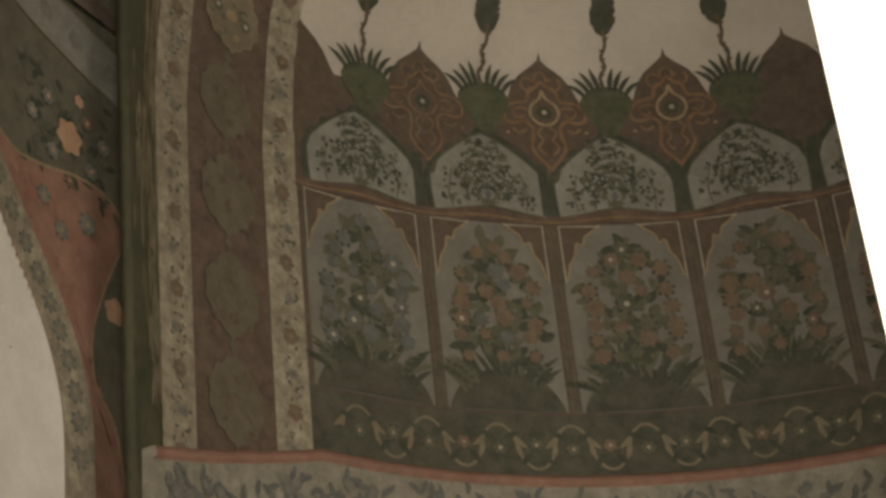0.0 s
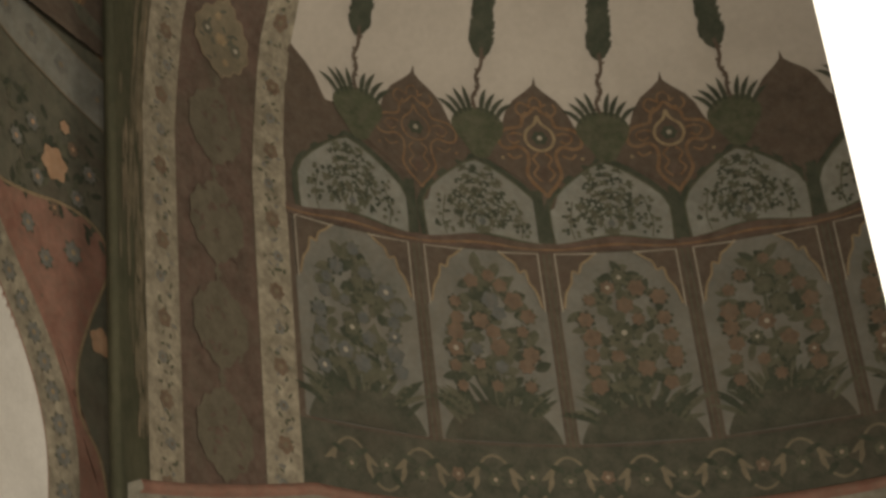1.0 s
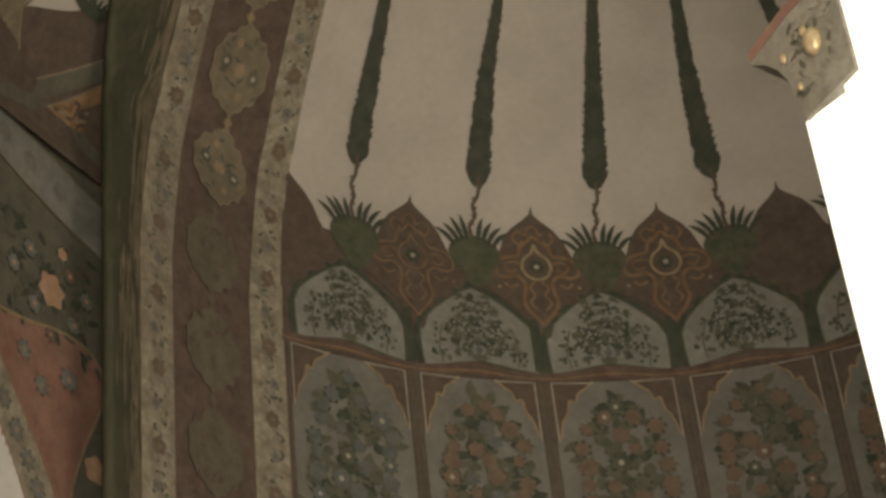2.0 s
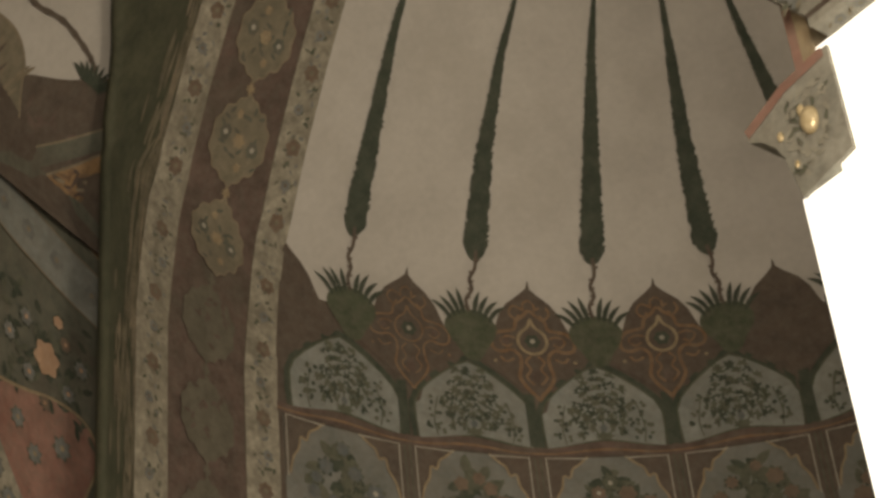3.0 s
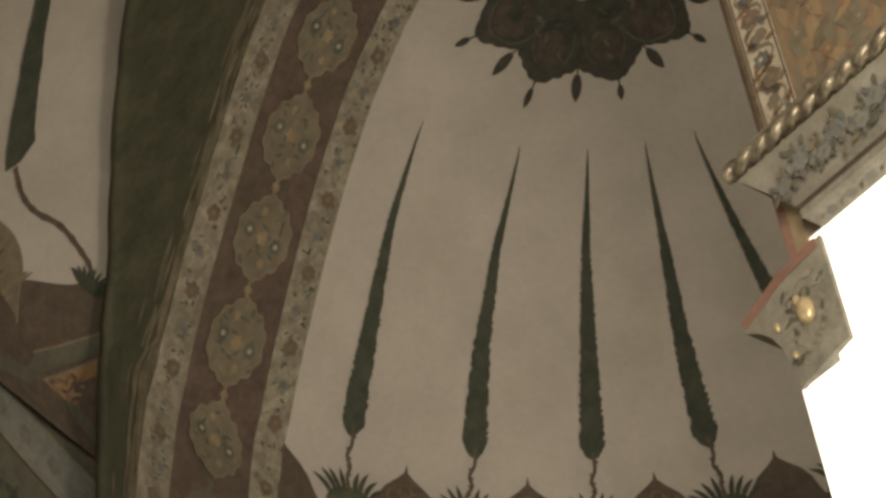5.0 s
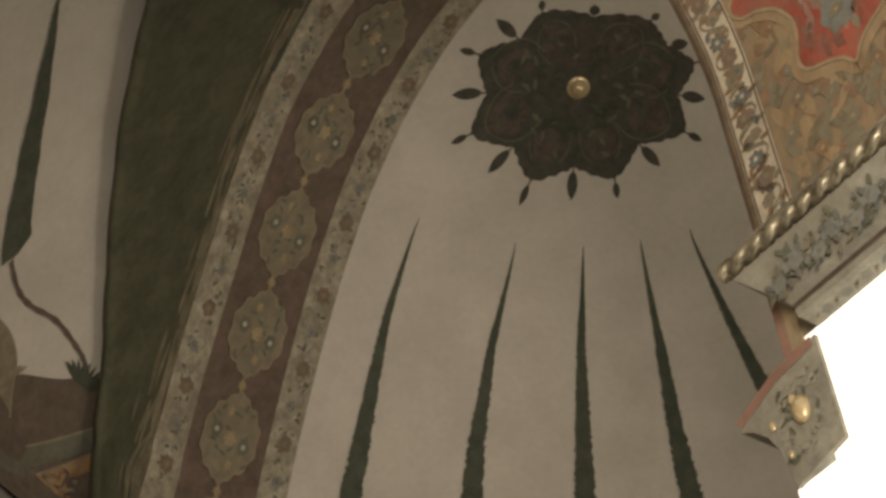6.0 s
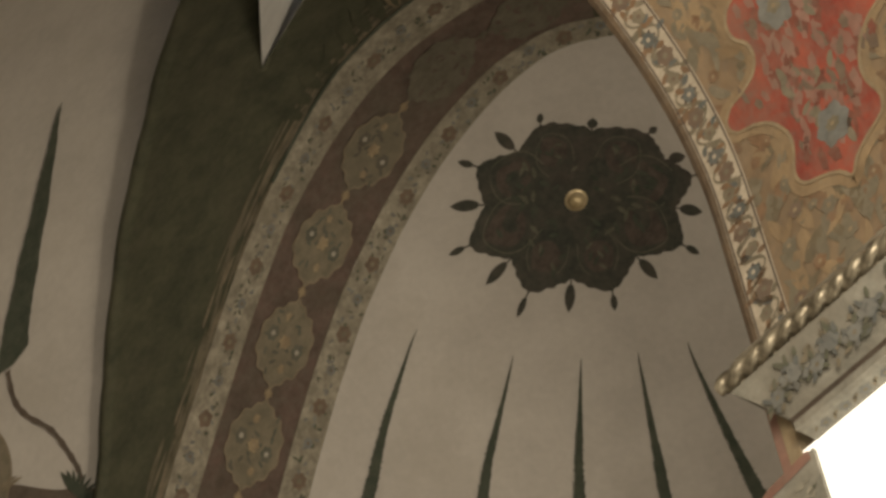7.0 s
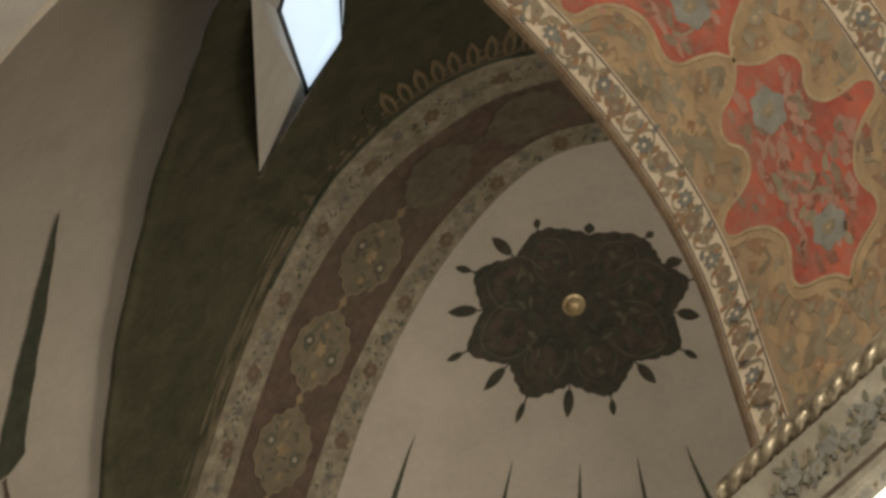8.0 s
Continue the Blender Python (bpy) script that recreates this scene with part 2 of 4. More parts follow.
def lift(p, proud):
    rr = math.hypot(p.x - CX, p.y - CY)
    ang, v = math.degrees(math.atan2(p.x - CX, p.y - CY)), (at_height(p.z) if p.z < 8.9 else at_radius(rr))
    return shell(ang, v, proud)


# ---- the shell itself ----
def lunette_edge(theta):
    """Height of the side bay's arch edge at a bearing."""
    return float(np.interp(theta, (-160, -143.9, -136.2, -128.5, -121.1, -109.3, -100.4, -89.4, -80.1, -73.7, -71.5, -68.5),
                           (7.5, 8.23, 8.524, 8.703, 8.779, 8.826, 8.775, 8.633, 8.434, 8.23, 8.12, 7.90)))


def weld(ob, inset):
    """Joins the sheet's loose seams and gives it a thickness away from the room."""
    bm = bmesh.new()
    bm.from_mesh(ob.data)
    bmesh.ops.remove_doubles(bm, verts=bm.verts, dist=0.002)
    bmesh.ops.recalc_face_normals(bm, faces=bm.faces)
    inner = Vector(inset)
    bm.faces.ensure_lookup_table()
    f = min(bm.faces, key=lambda q: (q.calc_center_median() - Vector((-0.8, 8.6, 7.0))).length)
    if f.normal.dot(inner - f.calc_center_median()) < 0:
        bmesh.ops.reverse_faces(bm, faces=bm.faces)
    bm.to_mesh(ob.data)
    bm.free()


apse = structure("wall_apse", "domed apse with dark green painted plaster between its painted arches", "apse")
LOW = [at_height(z) for z in (0.0, 2.0, 4.0, 5.0, 6.0, 7.0, 7.4, 7.6, 7.7, 7.75, 7.8, 7.85, 7.9)]
columns = list(np.arange(-180, -70, 2.0)) + [-71.0, -69.7, -68.5] + list(np.arange(-68, 181, 2.0))
s = Sheet()
for a0, a1 in zip(columns[:-1], columns[1:]):
    bottoms = []
    for a in (a0, a1):
        b = 7.9
        if -160 <= a < -68.5:
            b = lunette_edge(a)
        elif a < -160 or a > 60:
            b = 8.3
        bottoms.append(at_height(b))
    if -68.6 < a0 < 60:
        s.grid([[shell(a0, v), shell(a1, v)] for v in LOW])
    s.grid([[shell(a0, bottoms[0] + (TOP - 0.002 - bottoms[0]) * k / 48), shell(a1, bottoms[1] + (TOP - 0.002 - bottoms[1]) * k / 48)] for k in range(49)])
dome = part("shell", s, GREEN, apse, "dark green mottled old mural paint")
weld(dome, (CX, CY, 6.0))

# kite window through the dome: the opening, its splayed reveal and the pane beyond
KITE = [Vector(p) for p in ((-0.52, 5.96, 9.40), (-0.03, 5.22, 9.41), (0.02, 4.60, 8.95), (-0.20, 4.10, 8.40), (-0.36, 4.20, 8.30))]
PANE = [Vector(p) for p in ((-0.234, 5.744, 9.721), (-0.012, 5.428, 9.70), (0.015, 4.809, 9.384), (-0.113, 4.25, 8.96), (-0.296, 4.841, 9.122))]
cut = Sheet()
mid_k, mid_p = sum(KITE, Vector()) / 5, sum(PANE, Vector()) / 5
way = (mid_p - mid_k).normalized()
lo, hi = [p - way * 0.7 for p in KITE], [p + way * 0.5 for p in KITE]
cut.face(lo)
cut.face(list(reversed(hi)))
for i in range(5):
    j = (i + 1) % 5
    cut.face([lo[i], hi[i], hi[j], lo[j]])
cutter = part("cutter", cut, GREEN, smooth=False)
weld(cutter, mid_k)
bm = bmesh.new()
bm.from_mesh(cutter.data)
bmesh.ops.recalc_face_normals(bm, faces=bm.faces)
bm.to_mesh(cutter.data)
bm.free()
thick = dome.modifiers.new("thickness", "SOLIDIFY")
thick.thickness, thick.offset = 0.05, -1.0
hole = dome.modifiers.new("window", "BOOLEAN")
hole.operation, hole.object, hole.solver = "DIFFERENCE", cutter, "EXACT"
made = bpy.data.meshes.new_from_object(dome.evaluated_get(bpy.context.evaluated_depsgraph_get()))
dome.modifiers.clear()
dome.data = made
bpy.data.objects.remove(cutter)
window = structure("window_1", "kite-shaped dome window with a pale reveal and dark frame", "window")
s = Sheet()
base = [p + way * 0.02 for p in KITE]
for i in range(5):
    j = (i + 1) % 5
    s.face([base[i], base[j], PANE[j], PANE[i]])
part("reveal", s, LIME, window, "pale grey limewashed reveal", smooth=False)
s = Sheet()
for i in range(5):
    j = (i + 1) % 5
    inn_i, inn_j = PANE[i].lerp(mid_p, 0.10), PANE[j].lerp(mid_p, 0.10)
    drop = way * -0.06
    s.face([PANE[i] + drop, PANE[j] + drop, inn_j + drop, inn_i + drop])
    s.face([inn_i + drop, inn_j + drop, inn_j, inn_i])
part("window_frame", s, IRON, window, "dark iron frame", smooth=False)
s = Sheet()
s.face(PANE)
part("pane", s, SKYGLOW, window, "pane with pale blue daylight behind", smooth=False)

# white plaster of the niche's half dome
s = Sheet()
rows = []
for v in list(np.linspace(at_height(7.67), SPRING, 6)) + list(np.linspace(SPRING + 0.05, at_radius(0.8), 44)) + list(np.linspace(at_radius(0.78), at_radius(0.102), 60)):
    h = [half_angle(min(rz(v)[0], 3.05), sg) + flare(rz(v)[1]) for sg in (-1, 1)]
    rows.append([shell(AXIS + h[u > 0] * u, v, 0.006) for u in np.linspace(-1, 1, 41)])
s.grid(rows)
part("half_dome", s, WHITE, apse, "off-white smooth plaster half dome")
# lower wall of the niche
s = Sheet()
s.grid([[shell(AXIS + (half_angle(3.05) + 1.9) * u, v, 0.004) for u in np.linspace(-1, 1, 41)] for v in np.linspace(FLOOR_V - 0.3, at_height(7.69), 14)])
part("niche_wall", s, BROWN, apse, "umber painted niche wall")

# painted arch bands round the mouth
line = mouth_line()
BANDS = [(-0.01, 0.225, CREAM, "cream_band", 0.014, 61), (0.225, 0.76, MAROON, "maroon_band", 0.010, 56), (0.76, 1.03, CREAM, "cream_band", 0.014, 55)]
edges = {}


def edge(width):
    if width not in edges:
        edges[width] = [shell(*p) for p in line] if abs(width) < 0.02 else offset_line(line, width)
    return edges[width]


for w0, w1, mat, name, proud, last in BANDS:
    s = Sheet()
    ws = np.linspace(w0, w1, 5)
    es = [edge(round(float(w), 4)) for w in ws]
    s.grid([[lift(e[i], proud if 0 < j < 4 else proud - 0.004) for j, e in enumerate(es)] for i in range(last)])
    part(name, s, mat, apse, "faded cream band with small painted flowers" if mat is CREAM else "dark maroon band with faded medallions")

# ---- painting helpers ----
def blob(sheet, place, a, b, ra, rb, turn=0.0, slot=0, n=8, lobes=0, depth=0.25, phase=0.0):
    """A small painted patch: an oval, or a flower when lobes are given."""
    c, sn = math.cos(turn), math.sin(turn)
    pts = []
    n = max(n, lobes * 4)
    for i in range(n):
        t = 2 * math.pi * i / n
        k = 1 - depth * 0.5 * (1 - math.cos(lobes * t + phase)) if lobes else 1
        x, y = ra * k * math.cos(t), rb * k * math.sin(t)
        pts.append(place(a + x * c - y * sn, b + x * sn + y * c))
    sheet.face(pts, slot)


def leaf(sheet, place, a, b, length, width, turn, slot=0, bend=0.0):
    """A pointed leaf or blade that starts at (a, b) and points along turn (0 is up), bending to one side."""
    left, right = [], []
    for i in range(6):
        u = i / 5
        ang = turn + bend * u
        x, y = a + math.sin(turn + bend * u * 0.5) * length * u, b + math.cos(turn + bend * u * 0.5) * length * u
        w = width * 0.5 * math.sin(math.pi * min(0.12 + u * 0.88, 1.0)) ** 0.8 + 0.0004
        left.append(place(x - math.cos(ang) * w, y + math.sin(ang) * w))
        right.append(place(x + math.cos(ang) * w, y - math.sin(ang) * w))
    sheet.grid([left, right], slot)


def stroke(sheet, place, pts, width, slot=0, closed=False):
    """A painted line of one width."""
    n = len(pts)
    left, right = [], []
    for i in range(n):
        p, q = (pts[i - 1], pts[(i + 1) % n]) if closed else (pts[max(i - 1, 0)], pts[min(i + 1, n - 1)])
        dx, dy = q[0] - p[0], q[1] - p[1]
        m = math.hypot(dx, dy) or 1
        nx, ny = -dy / m * width / 2, dx / m * width / 2
        left.append(place(pts[i][0] + nx, pts[i][1] + ny))
        right.append(place(pts[i][0] - nx, pts[i][1] - ny))
    if closed:
        left.append(left[0])
        right.append(right[0])
    sheet.grid([left, right], slot)


def curve(pts, n=6, closed=False):
    """A smooth line through a few points."""
    out, m = [], len(pts)
    for i in range(m if closed else m - 1):
        g = [pts[(i + k) % m] if closed else pts[min(max(i + k, 0), m - 1)] for k in (-1, 0, 1, 2)]
        for j in range(n):
            t = j / n
            out.append(tuple(0.5 * (2 * g[1][d] + (g[2][d] - g[0][d]) * t + (2 * g[0][d] - 5 * g[1][d] + 4 * g[2][d] - g[3][d]) * t * t
                                    + (3 * g[1][d] - g[0][d] - 3 * g[2][d] + g[3][d]) * t ** 3) for d in (0, 1)))
    if not closed:
        out.append(tuple(pts[-1]))
    return out


def fill(sheet, place, pts, centre, slot=0):
    """A filled outline, meshed in rings so that it follows the curved wall."""
    rings = [[place(centre[0] + (x - centre[0]) * f, centre[1] + (y - centre[1]) * f) for x, y in pts] for f in (1, 0.75, 0.5, 0.25, 0.01)]
    sheet.grid(rings, slot, closed=True)


def mirror(pts):
    return pts + [(-x, y) for x, y in reversed(pts) if abs(x) > 1e-6]


def flower(sheet, place, a, b, r, petal, eye_slot, rnd, dark=None):
    if dark is not None:
        blob(sheet, place, a, b, r * 1.25, r * 1.25, rnd.random(), dark, lobes=7, depth=0.4)
    blob(sheet, lambda x, y: place(x, y, 0.0012), a, b, r, r, rnd.random(), petal, lobes=rnd.choice((5, 6, 7)), depth=0.24)
    blob(sheet, lambda x, y: place(x, y, 0.0024), a, b, r * 0.3, r * 0.3, 0, eye_slot, 6)


# ---- the niche's painted wall ----
OUTLINE = ramp_material("medallion_outline_paint", (0.20, 0.16, 0.105), (0.29, 0.235, 0.16), 14, 0.9, 0.2)
MURAL = [PANEL, BROWN, RUST, GOLD, PALE, LEAF, CYPRESS, MOUND, ORANGE, BLUE, PINK, TYMP, MAROON, FRIEZE]
(M_PANEL, M_BROWN, M_RUST, M_GOLD, M_PALE, M_LEAF, M_CYP, M_MOUND, M_ORANGE, M_BLUE, M_PINK, M_TYMP, M_MAROON) = range(13)


def wall_place(theta, z, proud):
    v = at_height(z)
    return lambda a, b, more=0.0: spot(theta, v, a, b, proud + more)


DIVIDERS = [-45.7, -30.9, -16.85, -2.35, 12.1, 26.2]
TYMPANA = [-37.7, -23.2, -9.4, 4.9, 18.9]
MOUNDS = [-36.1, -22.4, -8.7, 5.5, 18.9]
OGEES = [-44.7, -29.5, -15.7, -1.7, 11.5, 24.6]
CYP = [(-36.6, -37.7, -39.2, -39.8), (-21.9, -22.3, -21.8, -20.1), (-8.3, -8.2, -8.0, -7.2), (4.75, 4.0, 3.87, 3.55), (18.6, 17.2, 15.0, 12.9)]


def cypress_bearing(k, z):
    return float(np.interp(z, (8.1, 8.6, 9.03, 9.41), CYP[k]))


tones = [(M_BLUE, M_BLUE, M_LEAF), (M_ORANGE, M_ORANGE, M_BLUE), (M_ORANGE, M_LEAF, M_ORANGE), (M_ORANGE, M_ORANGE, M_LEAF), (M_ORANGE, M_BLUE, M_LEAF)]

for k in range(5):
    rnd = random.Random(20 + k)
    mid = (DIVIDERS[k] + DIVIDERS[k + 1]) / 2
    hw = radians(DIVIDERS[k + 1] - DIVIDERS[k]) * 3.1 / 2 - 0.036
    pl = wall_place(mid, 5.72, 0.007)
    # pale ground of the panel
    s = Sheet()
    s.grid([[pl(hw * u, b) for u in np.linspace(-1, 1, 9)] for b in np.linspace(0, 1.15, 10)])
    part("panel_ground", s, PANEL, apse, "grey painted panel ground")
    # cusped spandrels in the upper corners, edged in ochre and framed by a thin pale line
    s = Sheet()
    up = lambda a, b, more=0.0: pl(a, b, 0.004 + more)
    for sg in (-1, 1):
        cusp = curve([(hw * 0.30, 1.15), (hw * 0.46, 1.10), (hw * 0.56, 1.075), (hw * 0.62, 1.02), (hw * 0.72, 1.03), (hw * 0.76, 0.96), (hw * 0.86, 0.90), (hw * 0.93, 0.80)], 4)
        outline = [(sg * x, y) for x, y in cusp] + [(sg * hw, 0.78), (sg * hw, 1.15)]
        fill(s, up, outline, (sg * hw * 0.86, 1.07), M_BROWN)
        stroke(s, lambda a, b: up(a, b, 0.003), [(sg * x, y) for x, y in cusp], 0.013, M_GOLD)
        stroke(s, lambda a, b: up(a, b, 0.003), [(sg * (hw - 0.012), 0.78), (sg * (hw - 0.012), 1.14), (sg * hw * 0.3, 1.14)], 0.009, M_PALE)
    part("spandrel", s, MURAL, apse, "umber cusped corners edged in ochre")
    # bouquet
    s = Sheet()
    main, second, third = tones[k]
    bp = lambda a, b, more=0.0: pl(a, b, 0.003 + more)
    mound_line = curve([(-hw * 0.95, 0.02), (-hw * 0.8, 0.12), (-hw * 0.5, 0.21), (0, 0.25), (hw * 0.5, 0.21), (hw * 0.8, 0.12), (hw * 0.95, 0.02)], 5)
    fill(s, bp, mound_line + [(hw * 0.95, 0.0), (-hw * 0.95, 0.0)], (0, 0.09), 13)
    for i in range(44):
        u = rnd.uniform(-1, 1)
        leaf(s, lambda a, b: bp(a, b, 0.002), u * hw * 0.70, 0.08 + 0.12 * (1 - u * u) + rnd.uniform(0, 0.04), rnd.uniform(0.12, 0.24), 0.030, u * 0.8 + rnd.uniform(-0.3, 0.3), M_LEAF if i % 3 == 0 else M_CYP, u * 0.7)
    stem = curve([(0, 0.2), (0.01, 0.45), (-0.01, 0.7), (0, 0.95)], 5)
    stroke(s, lambda a, b: bp(a, b, 0.001), stem, 0.018, M_LEAF)
    for i in range(90):
        u = rnd.random()
        y = 0.28 + 0.74 * u
        w = hw * (0.68 if u < 0.65 else 0.68 * (1 - (u - 0.65) / 0.42))
        x = rnd.uniform(-w, w)
        leaf(s, lambda a, b: bp(a, b, 0.002 + rnd.uniform(0, 0.001)), x, y, rnd.uniform(0.07, 0.12), rnd.uniform(0.04, 0.065), rnd.uniform(-2.6, 2.6), M_LEAF if rnd.random() < 0.75 else M_CYP, rnd.uniform(-0.5, 0.5))
    rows = [(0.33, 3), (0.43, 4), (0.53, 4), (0.63, 3), (0.73, 4), (0.83, 3), (0.92, 2), (1.0, 1)]
    for j, (y, n) in enumerate(rows):
        w = hw * (0.60 if j < 5 else (0.50, 0.26, 0.0)[j - 5])
        for i in range(n):
            x = (-w + 2 * w * i / (n - 1)) if n > 1 else 0
            tone = main if abs(x) > w * 0.5 else (second if (i + j) % 3 else third)
            flower(s, lambda a, b, m=0.0: bp(a, b, 0.006 + m), x + rnd.uniform(-0.03, 0.03), y + rnd.uniform(-0.03, 0.03), rnd.uniform(0.036, 0.060), tone,
                   M_PALE if rnd.random() < 0.08 else tone, rnd, M_CYP if (i + j + k) % 3 == 0 else M_LEAF if (i + j) % 2 else None)
    part("bouquet", s, MURAL, apse, "painted bouquet of faded flowers over a grassy mound")
    # tympanum over the panel
    tp = wall_place(TYMPANA[k], 6.95, 0.009)
    half = [(0.0, 0.03), (0.10, 0.015), (0.22, -0.012), (0.335, -0.03), (0.345, 0.08), (0.345, 0.19), (0.31, 0.27), (0.24, 0.345), (0.15, 0.42), (0.07, 0.475), (0.0, 0.505)]
    s = Sheet()
    fill(s, tp, mirror(half), (0, 0.2), M_TYMP)
    rim = mirror([(x * 1.06, 0.2 + (y - 0.2) * 1.09) for x, y in half])
    stroke(s, lambda a, b: tp(a, b, 0.002), rim, 0.034, M_CYP, closed=True)
    stroke(s, lambda a, b: tp(a, b, 0.0026), mirror(half), 0.010, M_MOUND, closed=True)
    part("tympanum", s, MURAL, apse, "pale pointed tympanum")
    s = Sheet()
    fp = lambda a, b, more=0.0: tp(a, b, 0.004 + more)
    # a fanned bush, alike on both sides, with a sprig to each side
    for ring, (r, n, spread) in enumerate(((0.07, 5, 1.2), (0.115, 8, 1.45), (0.16, 10, 1.5), (0.205, 11, 1.35), (0.25, 9, 1.0), (0.295, 6, 0.6), (0.335, 3, 0.28))):
        for i in range(n):
            a = -spread + 2 * spread * i / max(n - 1, 1) + (0.06 if ring % 2 else -0.06) * (i < n / 2)
            a += rnd.uniform(-0.05, 0.05)
            x, y = math.sin(a) * r * 0.72 + rnd.uniform(-0.012, 0.012), 0.075 + math.cos(a) * r * 1.12 + rnd.uniform(-0.014, 0.014)
            for turn in (-1.5, -0.6, 0.1, 0.7, 1.6):
                leaf(s, lambda a_, b_: fp(a_, b_, rnd.uniform(0, 0.001)), x, y, rnd.uniform(0.028, 0.042), rnd.uniform(0.012, 0.019), a + turn + rnd.uniform(-0.3, 0.3), M_CYP if (i + ring) % 2 else M_LEAF)
            if (i + ring) % 4 == 1:
                blob(s, lambda a_, b_: fp(a_, b_, 0.002), x, y, 0.012, 0.012, 0, M_TYMP, lobes=5)
    for sg in (-1, 0, 1):
        stroke(s, fp, curve([(sg * 0.02, 0.03), (sg * 0.05, 0.10), (sg * 0.09, 0.19)], 4), 0.009, M_LEAF)
    blob(s, lambda a, b: fp(a, b, 0.002), 0, 0.05, 0.06, 0.03, 0, M_LEAF, lobes=7, depth=0.4)
    blob(s, lambda a, b: fp(a, b, 0.003), 0, 0.10, 0.022, 0.026, 0, M_BLUE, lobes=6)
    for sg in (-1, 1):
        stem = curve([(sg * 0.22, 0.0), (sg * 0.235, 0.08), (sg * 0.225, 0.16), (sg * 0.205, 0.25)], 4)
        stroke(s, fp, stem, 0.008, M_LEAF)
        for i in range(20):
            x, y = stem[rnd.randrange(2, len(stem))]
            x, y = x + rnd.uniform(-0.05, 0.05), y + rnd.uniform(-0.02, 0.03)
            blob(s, lambda a, b: fp(a, b, 0.001), x, y, rnd.uniform(0.010, 0.017), rnd.uniform(0.010, 0.017), 0, M_CYP if i % 3 == 0 else M_LEAF, lobes=5)
    part("foliage", s, MURAL, apse, "dark green painted foliage sprays")
    # mound with blades, trunk and cypress over the tympanum
    mp = wall_place(MOUNDS[k], (7.51, 7.515, 7.50, 7.515, 7.51)[k], 0.014)
    s = Sheet()
    fill(s, mp, curve(mirror([(0.0, 0.295), (0.07, 0.285), (0.125, 0.245), (0.158, 0.18), (0.14, 0.11), (0.09, 0.04), (0.04, -0.04)]), 3, True), (0, 0.16), M_MOUND)
    for u in (-1.0, -0.76, -0.52, -0.28, 0.28, 0.52, 0.76, 1.0):
        leaf(s, lambda a, b: mp(a, b, 0.002), u * 0.118, 0.268 - 0.055 * u * u, 0.155 + rnd.uniform(-0.012, 0.02), 0.030, u * 0.30 + rnd.uniform(-0.06, 0.06), M_CYP, u * 1.0)
    shift = radians(CYP[k][0] - MOUNDS[k]) * 3.05
    trunk = curve([(0.0, 0.28), (-0.012, 0.36), (shift * 0.4 + 0.014, 0.43), (shift * 0.6 - 0.010, 0.49), (shift * 0.8 + 0.012, 0.56), (shift, 0.66)], 5)
    stroke(s, lambda a, b: mp(a, b, 0.003), trunk, 0.021, M_BROWN)
    for i in range(6):
        x, y = trunk[2 + i * 4]
        blob(s, lambda a, b: mp(a, b, 0.0035), x + (0.014 if i % 2 else -0.014), y, 0.013, 0.009, 0.6 if i % 2 else -0.6, M_BROWN, 6)
    part("grassy_mound", s, MURAL, apse, "painted green mound with grass blades and thin trunk")
    v0, v1 = at_height(8.085), at_radius(1.80)
    s = Sheet()
    rows, n = [], 90
    for i in range(n + 1):
        u = i / n
        v = v0 + (v1 - v0) * u
        th = cypress_bearing(k, rz(v)[1])
        w = 0.074 * min(1, (u / 0.045) ** 0.6) * (1 - u) ** 1.02 + 0.0015
        rows.append([spot(th, v, sgn * (w + rnd.uniform(-0.008, 0.008) * (1.02 - u)), 0, 0.016) for sgn in (-1, 0, 1)])
    s.grid(rows)
    for i in range(84):
        u = rnd.random() ** 1.2
        v = v0 + (v1 - v0) * u
        th = cypress_bearing(k, rz(v)[1])
        w = 0.072 * min(1, (u / 0.05) ** 0.55) * (1 - u) ** 0.92
        sg = rnd.choice((-1, 1))
        leaf(s, lambda a, b: spot(th, v, a, b, 0.0165), sg * w * 0.9, 0, 0.028 * (1 - u) + 0.004, 0.012 * (1 - u) + 0.002, sg * 0.6)
    part("cypress", s, CYPRESS, apse, "painted dark green slender cypress")

